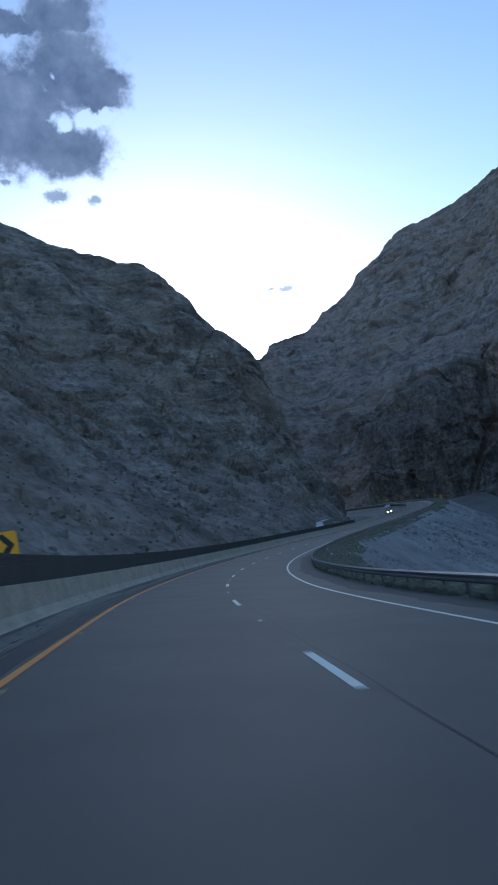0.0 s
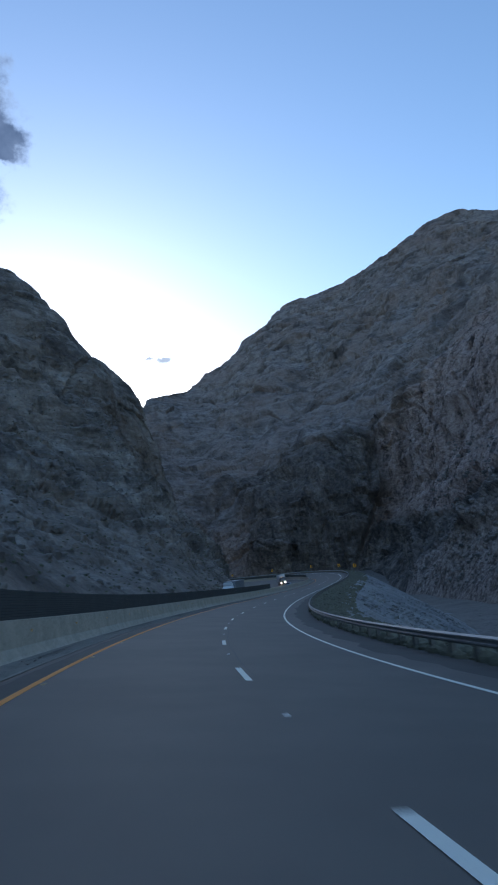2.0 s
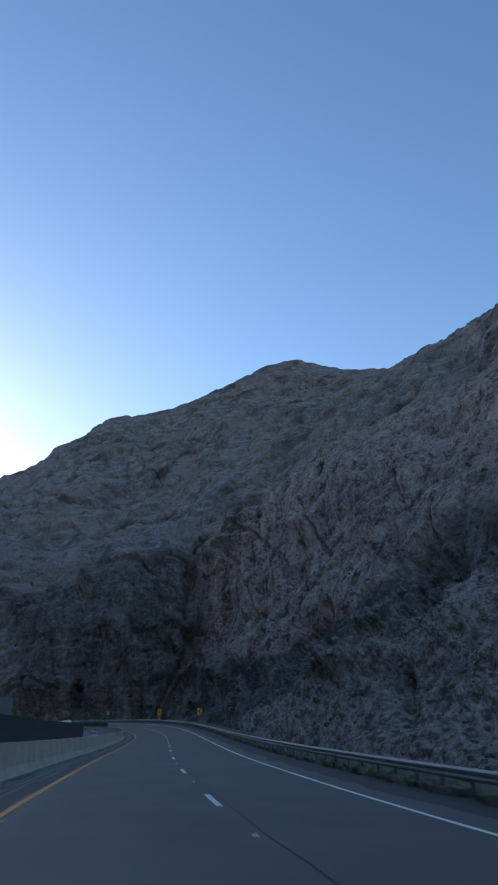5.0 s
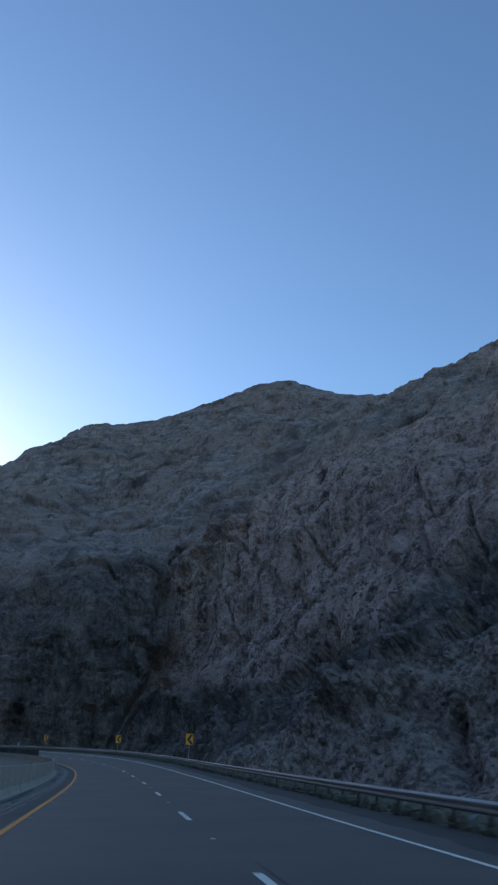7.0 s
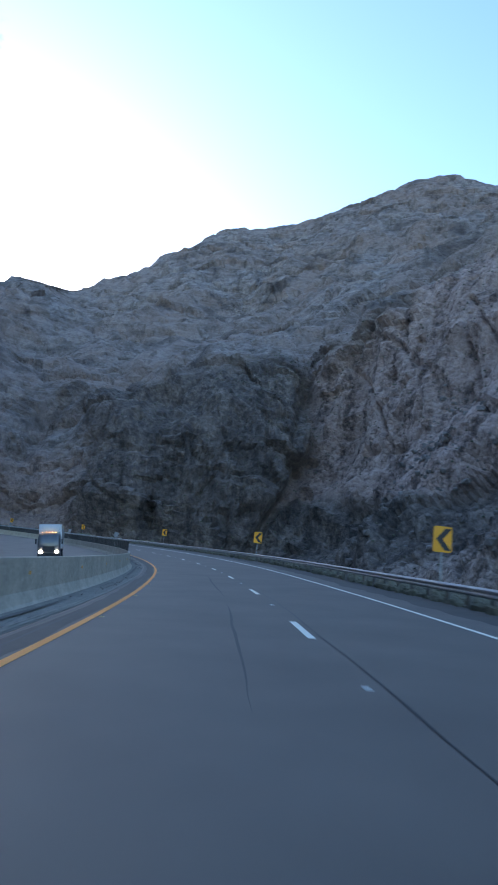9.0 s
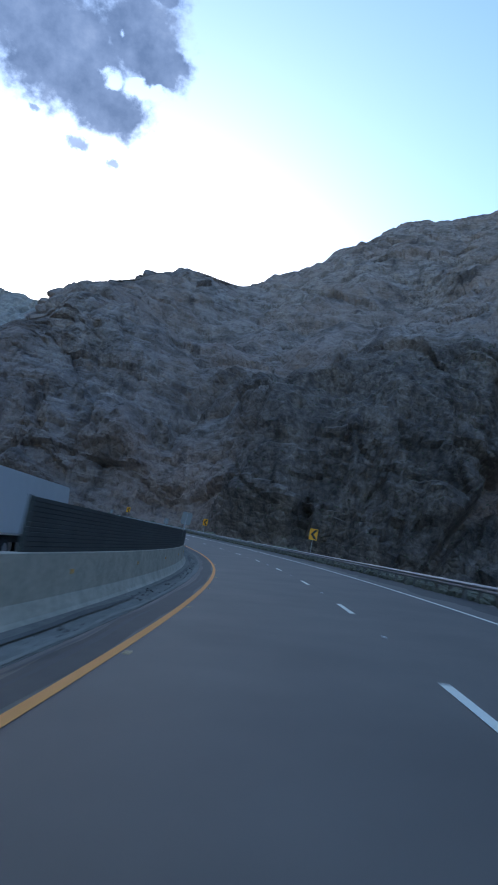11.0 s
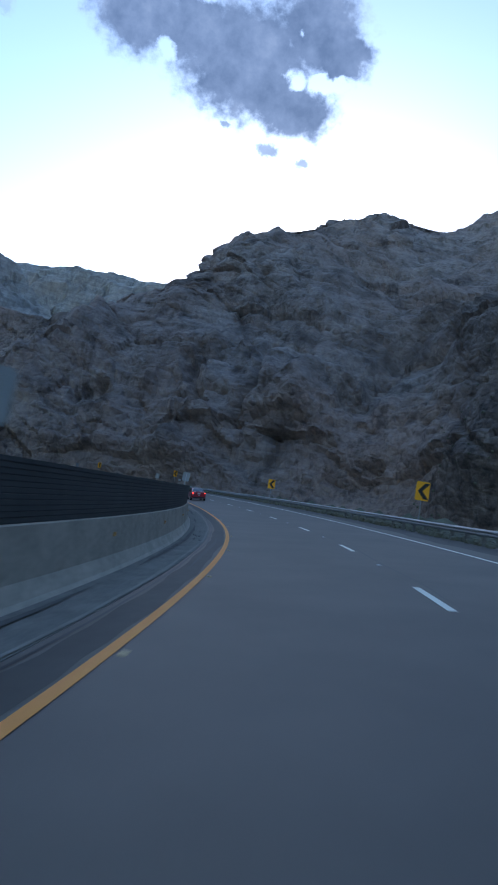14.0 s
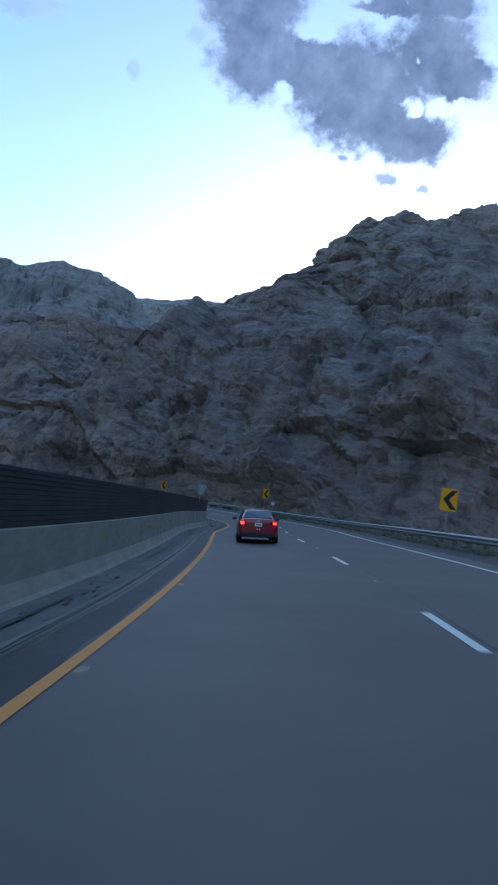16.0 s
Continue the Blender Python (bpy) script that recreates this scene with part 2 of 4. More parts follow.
def box_bm(bm, sx, sy, sz, at=None):
    r = bmesh.ops.create_cube(bm, size=1.0)
    bmesh.ops.scale(bm, vec=(sx, sy, sz), verts=r["verts"])
    if at is not None:
        bmesh.ops.transform(bm, matrix=at, verts=r["verts"])
    return r["verts"]


def bm_mesh(name, bm, mat, bevel=0.0, smooth=False):
    if bevel:
        bmesh.ops.bevel(bm, geom=bm.edges[:], offset=bevel, segments=2, affect="EDGES")
    bmesh.ops.recalc_face_normals(bm, faces=bm.faces[:])
    me = bpy.data.meshes.new(name)
    bm.to_mesh(me)
    bm.free()
    me.materials.append(mat)
    if smooth:
        me.polygons.foreach_set("use_smooth", [True] * len(me.polygons))
    return me


def box_mesh(name, sx, sy, sz, mat, bevel=0.0, at=None):
    bm = bmesh.new()
    box_bm(bm, sx, sy, sz, at)
    return bm_mesh(name, bm, mat, bevel)


def catmull(points, per):
    """A smooth line through the points, with so many steps between two of them."""
    p = np.array(points, float)
    p = np.vstack([2 * p[0] - p[1], p, 2 * p[-1] - p[-2]])
    out = []
    for i in range(1, len(p) - 2):
        for k in range(per):
            w = k / per
            a, b, c, d = p[i - 1:i + 3]
            out.append(0.5 * (2 * b + (c - a) * w + (2 * a - 5 * b + 4 * c - d) * w * w + (3 * b - a - 3 * c + d) * w ** 3))
    out.append(p[-2])
    return np.array(out)


# a lattice noise on whole arrays, for the terrain
HASH = np.random.RandomState(7).rand(64, 64, 64)


def value_noise(p):
    i = np.floor(p).astype(int)
    f = p - i
    f = f * f * (3 - 2 * f)
    out = np.zeros(p.shape[:-1])
    for dx in (0, 1):
        for dy in (0, 1):
            for dz in (0, 1):
                h = HASH[(i[..., 0] + dx) % 64, (i[..., 1] + dy) % 64, (i[..., 2] + dz) % 64]
                w = (f[..., 0] if dx else 1 - f[..., 0]) * (f[..., 1] if dy else 1 - f[..., 1]) * (f[..., 2] if dz else 1 - f[..., 2])
                out += h * w
    return out * 2 - 1


def fbm(p, size, octaves=4, gain=0.5, ridged=False):
    out, amp, q = 0, 1.0, p / size + 11.3
    for _ in range(octaves):
        n = value_noise(q)
        out = out + amp * ((1 - 2 * np.abs(n)) if ridged else n)
        amp, q = amp * gain, q * 2.07 + 5.1
    return out


def blocks(p, size, lean=0.5):
    """Broken rock: every cell of a jittered lattice has its own level and its own tilt, with a crack round it."""
    q = p / size
    i = np.floor(q).astype(int)
    first = np.full(q.shape[:-1], 9.0)
    second = first.copy()
    level = np.zeros(q.shape[:-1])
    for dx in (-1, 0, 1):
        for dy in (-1, 0, 1):
            for dz in (-1, 0, 1):
                c = i + np.array([dx, dy, dz])
                a, b, e = c[..., 0] % 64, c[..., 1] % 64, c[..., 2] % 64
                r = [HASH[a, b, e], HASH[b, e, a], HASH[e, a, (b + 17) % 64], HASH[(a + 29) % 64, e, b]]
                off = q - (c + 0.15 + 0.7 * np.stack(r[:3], -1))
                d = (off ** 2).sum(-1)
                tilt = ((np.stack([r[1], r[2], r[3]], -1) - 0.5) * 2 * lean * off).sum(-1) + r[3] - 0.5
                near = d < first
                second = np.where(near, first, np.minimum(second, d))
                level = np.where(near, tilt, level)
                first = np.where(near, d, first)
    crack = np.sqrt(second) - np.sqrt(first)
    return level, crack


# ---------------------------------------------------------------- the road's line
# x, y, height and bank in degrees (right side up) about every 36 m
LINE = catmull([
    (17.0, -112.0, 3.36, -6.9), (9.5, -75.0, 1.71, -7.8), (4.0, -38.0, 0.20, -7.7), (-0.1, -0.1, -1.34, -8.2), (-3.7, 36.3, -2.82, -7.7),
    (-2.6, 74.4, -4.30, -7.5), (3.6, 112.2, -5.57, -6.7), (13.3, 146.2, -6.50, -5.1), (25.7, 179.3, -7.29, -2.7), (40.3, 214.0, -7.91, -0.5),
    (54.6, 248.3, -8.27, 1.7), (66.3, 280.3, -8.34, 3.8), (75.5, 313.1, -8.29, 5.7), (81.5, 349.0, -8.16, 6.6), (83.0, 384.2, -7.96, 6.6),
    (80.5, 415.2, -7.74, 6.4), (73.3, 445.6, -7.47, 6.6), (63.1, 475.2, -7.18, 6.2), (48.7, 510.1, -6.99, 6.1), (16.8, 532.2, -6.86, 5.7),
    (-14.0, 550.4, -6.76, 5.3), (-46.0, 564.6, -6.74, 4.8), (-79.9, 573.0, -6.74, 4.8)], 24)
STEP = np.r_[0, np.cumsum(np.hypot(*np.diff(LINE[:, :2], axis=0).T))]
START = STEP[3 * 24]                 # chainage 0 is where the film starts


def on_road(s, lat, up=0.0):
    """A place on the banked road: metres along it, metres to the right of the camera's line, metres above its surface."""
    s = np.asarray(s, float) + START
    x, y, z, bank = (np.interp(s, STEP, LINE[:, k]) for k in range(4))
    e = 0.5
    dx = np.interp(s + e, STEP, LINE[:, 0]) - np.interp(s - e, STEP, LINE[:, 0])
    dy = np.interp(s + e, STEP, LINE[:, 1]) - np.interp(s - e, STEP, LINE[:, 1])
    n = np.hypot(dx, dy)
    rx, ry = dy / n, -dx / n
    tilt = np.tan(np.radians(bank))
    return np.stack([x + rx * lat, y + ry * lat, z + tilt * np.clip(lat, -24, 12) + up], -1)


def heading(s):
    a, b = on_road(s - 0.5, 0), on_road(s + 0.5, 0)
    return math.degrees(math.atan2(-(b[0] - a[0]), b[1] - a[1]))


def sweep(name, profile, s0, s1, step, mat, closed=False, smooth=False):
    """A strip or a beam of a (lat, up) outline along the road."""
    n = max(2, int((s1 - s0) / step) + 1)
    ss = np.linspace(s0, s1, n)
    rings = np.stack([on_road(ss, la, up) for la, up in profile], 1)
    k = len(profile)
    verts = rings.reshape(-1, 3)
    faces = [(i * k + j, i * k + (j + 1) % k, (i + 1) * k + (j + 1) % k, (i + 1) * k + j)
             for i in range(n - 1) for j in range(k if closed else k - 1)]
    if closed:
        faces += [tuple(range(k)), tuple((n - 1) * k + j for j in reversed(range(k)))]
    return mesh_of(name, verts, faces, mat, smooth)


S_BACK, S_END = -100.0, 640.0
YELLOW_LAT, DASH_LAT, EDGE_LAT, RAIL_LAT = -2.49, 1.84, 5.92, 8.33


# ---------------------------------------------------------------- mountains
def loft(rows, nu, nv, seed, amp, bed_dir, bed_near=None, zones=None, deep=0.6, ribs=0.0, carve=None):
    """A mountainside stretched over guide lines from its foot to its crest and down behind it, then weathered."""
    lines = []
    cols = len(rows[0])
    per = max(2, nu // (cols - 1))
    for r in rows:
        lines.append(catmull(r, per))
    lines = np.array(lines)                                     # guide, along, xyz
    length = np.linalg.norm(np.diff(lines, axis=0), axis=2).mean(1)
    at = np.r_[0, np.cumsum(length)] / length.sum()
    v = np.linspace(0, 1, nv)
    grid = np.empty((lines.shape[1], nv, 3))
    for k in range(3):
        for i in range(lines.shape[1]):
            grid[i, :, k] = np.interp(v, at, lines[:, i, k])
    for _ in range(max(1, nv // 60)):
        grid[:, 1:-1] = (grid[:, :-2] + 2 * grid[:, 1:-1] + grid[:, 2:]) / 4
    du, dv = np.gradient(grid, axis=0), np.gradient(grid, axis=1)
    normal = np.cross(du, dv)
    normal /= np.linalg.norm(normal, axis=2, keepdims=True) + 1e-9
    if normal[..., 2].mean() < 0:
        normal = -normal
    p = grid + seed * 37.7
    bent = p + 10 * np.stack([fbm(p, 70, 2), fbm(p + 50, 70, 2), fbm(p + 90, 70, 2)], -1)
    steep = np.clip(1.25 - normal[..., 2] * 1.25, 0.15, 1)
    tall = bent * np.array([1, 1, 0.28])
    u = np.linspace(0, 1, len(grid))[:, None]
    rag = 0.35 * fbm(bent, 60, 4, 0.55)
    wall, dark, gully, talus = zones(u, v[None, :], rag) if zones else [0 * steep] * 4
    calm = 1 - 0.72 * wall - 0.6 * talus
    rib = fbm(tall, 46, 3, 0.5, True)
    d = 8.0 * fbm(bent, 95, 3, 0.5, True)
    d += 6.5 * rib * steep * (1 - 0.35 * wall)                                               # buttresses and gullies
    d += (0.9 * fbm(bent, 21, 4, 0.55, True) + 0.5 * fbm(p, 6.5, 3, 0.6)) * (1 - 0.4 * wall)
    bed = bent @ np.array(bed_dir)
    if bed_near is not None:
        w = np.clip((520 - grid[..., 1]) / 120, 0, 1)
        bed = bed * (1 - w) + (bent @ np.array(bed_near)) * w
    slab = np.stack([bent[..., 0] * 0.62, bent[..., 1] * 0.62, bed * 1.35], -1)
    for size, height, lean in ((34.0, 6.0, 1.0), (13.0, 2.7, 0.9), (5.2, 0.95, 0.8)):
        level, crack = blocks(slab + 3 * size, size, lean)
        d += calm * (height * level * (0.45 + 0.55 * steep) - 0.22 * height * np.clip(1 - crack * 7, 0, 1))
    layer = bed / 17.0 + 0.9 * fbm(p, 55, 3)                             # ledges of the tilted beds
    saw = layer - np.floor(layer)
    d += 2.6 * (np.clip(saw * 1.2, 0, 1) - np.clip((saw - 0.88) * 8, 0, 1) - 0.5) * np.maximum(np.clip(0.4 + 0.9 * fbm(p + 31, 80, 2), 0, 1), talus) * (1 - 0.6 * wall)
    slit = np.abs(value_noise((bent * np.array([1, 1, 0.45])) / 48 + 3.7))
    d -= 6.5 * np.clip(1 - slit * 14, 0, 1) * steep * (1 - 0.6 * wall)                      # deep cracks
    hole = value_noise(bent / np.array([13, 13, 9]) + 8.1)
    d -= 5.5 * np.clip((hole - 0.70) * 7, 0, 1) * steep                  # hollows and caves
    d = d - d.mean()
    crest = at[-2]
    low = 1 - np.exp(-((v - crest) / 0.10) ** 2)[None, :]
    ravine = fbm(tall + 71, 62, 2, 0.45, True)
    more = 7.0 * (ravine - ravine.mean()) * (1 - 0.8 * wall) * deep + 1.5 * fbm(tall, 8, 3, 0.55, True) * wall - 16 * gully
    more += 3.2 * fbm(tall + 13, 17, 4, 0.55, True) * dark + talus * (0.8 * fbm(p, 5, 4, 0.65) + 1.2 * fbm(bent, 16, 3, 0.5, True))
    if ribs:                                                             # broken outcrops along the beds
        fine = bed / 8.5 + 1.3 * fbm(p + 17, 30, 3)
        fine = fine - np.floor(fine)
        more += ribs * (np.clip(fine * 1.3, 0, 1) - np.clip((fine - 0.8) * 6, 0, 1) - 0.5) * np.clip(0.35 + 1.2 * fbm(p + 57, 34, 3), 0, 1)
        more += 1.0 * fbm(p + 5, 4.5, 3, 0.65)
    lean = np.stack([(bent[..., 1] - bent[..., 2]) / 46, (bent[..., 1] + bent[..., 2]) / 150, bent[..., 0] / 150], -1)
    more -= 3.5 * np.clip(1 - np.abs(value_noise(lean + 2.3)) * 16, 0, 1) * wall              # slanting clefts
    hollow = value_noise(bent / np.array([19, 19, 11]) + 4.4)
    more -= 4.5 * np.clip((hollow - 0.5) * 5, 0, 1) * np.maximum(dark, 0.5 * wall)
    d = d + more * low
    scree = talus + (1 - talus) * np.clip((0.05 - ravine) * 2.2, 0, 1) * np.clip(1.3 - wall * 2, 0, 1) * np.clip(1.2 - dark, 0, 1) * np.clip(0.62 + rag * 2, 0, 1) * low
    ends = np.clip(np.minimum(np.arange(len(grid)), np.arange(len(grid))[::-1]) / (0.07 * len(grid)), 0.3, 1)
    d = d * ends[:, None]
    fade = np.clip(v * (26 if zones else 15), 0.12, 1)[None, :] * (1 - 0.35 * np.exp(-((v - crest) / 0.045) ** 2))[None, :]
    d = d * fade * amp
    if carve:
        d = d - carve(grid + normal * d[..., None])
    grid = grid + normal * d[..., None]
    return (grid, {"wall": wall, "dark": dark, "scree": scree * 0.8}) if zones else grid


def grid_mesh(name, grid, mat, smooth=False):
    n, m = grid.shape[:2]
    i, j = np.meshgrid(np.arange(n - 1), np.arange(m - 1), indexing="ij")
    a = (i * m + j).ravel()
    quads = np.stack([a, a + m, a + m + 1, a + 1], 1)
    me = bpy.data.meshes.new(name)
    me.vertices.add(n * m)
    me.vertices.foreach_set("co", grid.reshape(-1).astype(np.float32))
    me.loops.add(quads.size)
    me.loops.foreach_set("vertex_index", quads.ravel().astype(np.int32))
    me.polygons.add(len(quads))
    me.polygons.foreach_set("loop_start", np.arange(0, quads.size, 4, dtype=np.int32))
    me.materials.append(mat)
    me.polygons.foreach_set("use_smooth", [smooth] * len(quads))
    me.update(calc_edges=True)
    me.validate()
    return me


def between(a, b, w, lift):
    return [tuple(np.array(p) * (1 - w) + np.array(q) * w + np.array((0, 0, lift))) for p, q in zip(a, b)]


# the slope beside the opposite carriageway
l_foot = [(-18, -80, 2), (-24, 40, 0), (-23, 80, -2), (-16, 120, -4), (-6, 156, -5), (7, 192, -7),
          (22, 232, -9), (33, 262, -10), (41, 295, -10), (47, 330, -10), (49, 362, -10), (42, 388, -10)]
l_crest = [(-270, -80, 250), (-265, 60, 250), (-250, 180, 245), (-207, 295, 238), (-161, 380, 229), (-123, 426, 219),
           (-91, 424, 196), (-54, 423, 177), (-34, 424, 168.5), (-6, 432, 131.5), (24, 431, 98), (37, 418, 38)]
l_back = [(x - 60, y + 90, z - 120) for x, y, z in l_crest]
left_grid = loft([l_foot, between(l_foot, l_crest, 0.28, -12), between(l_foot, l_crest, 0.62, -14), l_crest, l_back], 900, 380, 1, 0.62, (0.1, 0.4, 0.9), None, None, 1.1, 4.0)
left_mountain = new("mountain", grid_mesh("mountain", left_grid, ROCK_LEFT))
tagged(left_mountain, "steep grey limestone mountainside with rubble and scrub beside the highway", "mountain", "", "structure")

# the great cliff beyond the river wash
r_foot = [(140, -80, -27), (136, 120, -27), (136, 250, -27), (140, 310, -27), (156, 400, -27), (172, 490, -27), (172, 530, -24), (160, 540, -21),
          (148, 548, -18), (120, 566, -14), (90, 592, -12), (50, 606, -11), (5, 626, -11), (-60, 636, -11), (-140, 650, -11), (-240, 690, -11)]
r_low = [(200, -80, 30), (195, 120, 30), (176, 262, 22), (184, 345, 33), (207, 436, 38), (226, 487, 52), (226, 545, 45), (200, 555, 48),
         (172, 562, 50), (132, 572, 45), (100, 612, 33), (55, 622, 38), (16, 640, 25), (-62, 652, 26), (-145, 668, 28), (-245, 710, 30)]
r_top = [(290, -80, 120), (285, 120, 115), (275, 300, 118), (270, 400, 122), (266, 460, 132), (262, 495, 136), (228, 570, 110), (212, 590, 104),
         (190, 605, 102), (136, 640, 85), (98, 675, 84), (60, 677, 88), (8, 680, 70), (-64, 672, 50), (-150, 690, 55), (-250, 730, 60)]
r_mid = [(420, -80, 260), (410, 120, 260), (390, 330, 240), (380, 450, 235), (370, 560, 232), (360, 660, 235), (309, 800, 235), (262, 800, 205),
         (215, 780, 170), (140, 800, 155), (85, 800, 158), (25, 715, 118), (-2, 700, 92), (-66, 690, 62), (-152, 710, 68), (-255, 750, 72)]
r_crest = [(600, -80, 400), (590, 150, 410), (545, 420, 366), (535, 540, 354), (545, 640, 359), (565, 775, 406), (525, 870, 464), (408, 975, 416),
           (315, 1046, 400), (158, 1022, 280), (69, 897, 223), (6, 763, 138.5), (-12, 712, 99.5), (-64, 706, 70), (-152, 724, 78), (-258, 765, 82)]
r_back = [(x + 90, y + 160, z - 160) for x, y, z in r_crest]


def soft(x, a, b):
    w = np.clip((x - a) / (b - a), 0, 1)
    return w * w * (3 - 2 * w)


def cliff_zones(u, v, rag):
    """Where the brown wall stands, where the dark bluff and the dark bed run, the ravine between them, the loose slope
    below; u runs along the foot, v upwards. The shade of the bed's recess is put into its colour.
    """
    uu, vv = u + 0.015 * rag, v + 0.022 * rag
    loose = np.interp(uu, [0, 0.157, 0.175, 0.19, 0.21, 0.222, 0.262, 0.285, 0.30], [0.13, 0.11, 0.082, 0.068, 0.053, 0.042, 0.036, 0.012, -0.03])
    foot = np.interp(uu, [0, 0.157, 0.175, 0.194, 0.206, 0.25, 0.274, 0.38, 0.42], [0.145, 0.132, 0.122, 0.097, 0.078, 0.083, 0.064, 0.053, 0.05])
    top = np.interp(uu, [0, 0.18, 0.24, 0.28, 0.34, 0.36, 0.40, 0.44], [0.27, 0.27, 0.32, 0.32, 0.28, 0.19, 0.174, 0.165])
    wall = soft(vv, foot - 0.005, foot + 0.007) * (1 - soft(vv, top - 0.02, top + 0.02)) * (1 - soft(uu, 0.415, 0.44))
    low_wall = soft(uu, 0.57, 0.60) * (1 - soft(uu, 0.70, 0.74)) * (1 - soft(vv, 0.07, 0.095))
    # bed below the wall, coloured darker to stand for the recess's shade
    shade_band = soft(vv, loose - 0.005, loose + 0.005) * (1 - soft(vv, foot - 0.006, foot + 0.006)) * (1 - soft(uu, 0.42, 0.44))
    middle, half = (loose + foot) / 2, np.maximum((foot - loose) / 2, 0.012)
    hollow = np.exp(-((v + 0.01 * rag - middle) / (half * 1.3)) ** 2) * (1 - soft(uu, 0.36, 0.43))
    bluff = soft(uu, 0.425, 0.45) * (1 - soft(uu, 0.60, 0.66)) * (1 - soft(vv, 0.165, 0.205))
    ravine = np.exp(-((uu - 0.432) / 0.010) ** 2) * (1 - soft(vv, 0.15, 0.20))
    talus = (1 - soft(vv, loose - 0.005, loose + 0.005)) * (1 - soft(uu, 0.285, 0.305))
    return np.maximum(wall, 0.6 * low_wall), np.maximum(shade_band, 0.85 * bluff), 0.55 * ravine + 0.26 * hollow, talus


# hollows: along the foot, upwards, half width, half height and depth in metres
CAVES = [(0.316, 0.107, 2.2, 3.6, 5), (0.421, 0.067, 6, 3.8, 8), (0.37, 0.088, 8, 1.8, 6), (0.347, 0.088, 6, 1.7, 5), (0.429, 0.093, 7, 1.7, 5), (0.351, 0.15, 1.8, 4.5, 5),
         (0.353, 0.103, 2.4, 2.4, 4), (0.576, 0.036, 3.5, 9, 8), (0.656, 0.074, 5, 1.7, 4), (0.732, 0.057, 4, 2.2, 5), (0.706, 0.057, 6, 2.6, 5), (0.745, 0.048, 3, 2.2, 4),
         (0.835, 0.10, 6, 5, 6), (0.60, 0.10, 3, 2.5, 4), (0.50, 0.11, 2.5, 2, 4), (0.47, 0.12, 2, 3, 4), (0.53, 0.08, 3, 2, 4), (0.68, 0.05, 4, 2, 4)]
# clefts: a line along the foot and upwards, half width and depth in metres
CLEFTS = [([(0.324, 0.176), (0.30, 0.165), (0.281, 0.155), (0.267, 0.143), (0.25, 0.132)], 1.3, 4), ([(0.218, 0.21), (0.209, 0.19), (0.203, 0.167), (0.199, 0.15)], 0.8, 2),
          ([(0.183, 0.148), (0.178, 0.124)], 1.5, 4), ([(0.31, 0.20), (0.29, 0.24), (0.262, 0.26)], 1.4, 4), ([(0.30, 0.125), (0.302, 0.10)], 1.0, 3), ([(0.275, 0.118), (0.278, 0.095)], 1.0, 3),
          ([(0.644, 0.191), (0.674, 0.167), (0.686, 0.122), (0.698, 0.093)], 6.0, 7), ([(0.76, 0.15), (0.752, 0.10), (0.757, 0.06)], 3.0, 5), ([(0.80, 0.14), (0.79, 0.09), (0.80, 0.05)], 3.0, 5)]


def carved(grid):
    """How deep the known hollows and clefts go at every place of a mountainside."""
    n, m = grid.shape[:2]
    deep = np.zeros((n, m))
    for u, v, wide, tall, depth in CAVES:
        off = grid - grid[int(u * (n - 1)), int(v * (m - 1))]
        r = np.sqrt((off[..., 0] ** 2 + off[..., 1] ** 2) / wide ** 2 + (off[..., 2] / tall) ** 2 + 1e-9)
        deep = np.maximum(deep, depth * np.clip(1.35 - r + 0.45 * value_noise(grid / 2.6), 0, 1))
    for line, wide, depth in CLEFTS:
        us, vs = zip(*line)
        t = np.linspace(0, 1, 40)
        k = np.linspace(0, 1, len(line))
        path = np.stack([grid[int(a * (n - 1)), int(b * (m - 1))] for a, b in zip(np.interp(t, k, us), np.interp(t, k, vs))])
        near = np.full((n, m), 1e9)
        for q in path:
            near = np.minimum(near, ((grid - q) ** 2).sum(-1))
        deep = np.maximum(deep, depth * np.clip(1.3 - np.sqrt(near) / wide + 0.5 * value_noise(grid / 4.5), 0, 1))
    return deep


right_grid, right_zones = loft([r_foot, r_low, r_top, r_mid, r_crest, r_back], 1300, 420, 2, 1.0, (0.2, 0.05, 0.97), (-0.34, 0.30, 0.89), cliff_zones, 1.0, 0.0, carved)
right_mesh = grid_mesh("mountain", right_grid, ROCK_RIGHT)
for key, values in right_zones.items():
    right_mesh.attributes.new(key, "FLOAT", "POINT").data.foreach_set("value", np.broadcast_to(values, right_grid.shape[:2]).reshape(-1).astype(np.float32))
right_mountain = new("mountain", right_mesh)
tagged(right_mountain, "huge brown and grey limestone cliff with tilted rock beds and caves", "mountain", "", "structure")

# the mountains that close the gorge
f_foot = [(-620, 500, -9), (-430, 690, -9), (-300, 800, -9), (-215, 840, -9), (-150, 900, -9), (-90, 960, -9)]
f_crest = [(-560, 760, 264), (-420, 930, 205), (-377, 975, 203), (-344, 1001, 220), (-292, 1040, 197), (-235, 1080, 126)]
f_back = [(x - 80, y + 160, z - 120) for x, y, z in f_crest]
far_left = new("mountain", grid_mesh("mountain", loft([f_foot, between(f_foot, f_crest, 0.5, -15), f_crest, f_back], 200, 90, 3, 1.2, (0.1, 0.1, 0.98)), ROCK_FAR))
tagged(far_left, "bare hazy grey mountain that closes the gorge", "mountain", "", "structure")
b_foot = [(-760, 1150, -9), (-560, 1200, 0), (-400, 1250, 0), (-150, 1300, 0), (120, 1300, 0)]
b_crest = [(-720, 1480, 350), (-512, 1600, 384), (-389, 1654, 398), (-151, 1720, 400), (120, 1740, 380)]
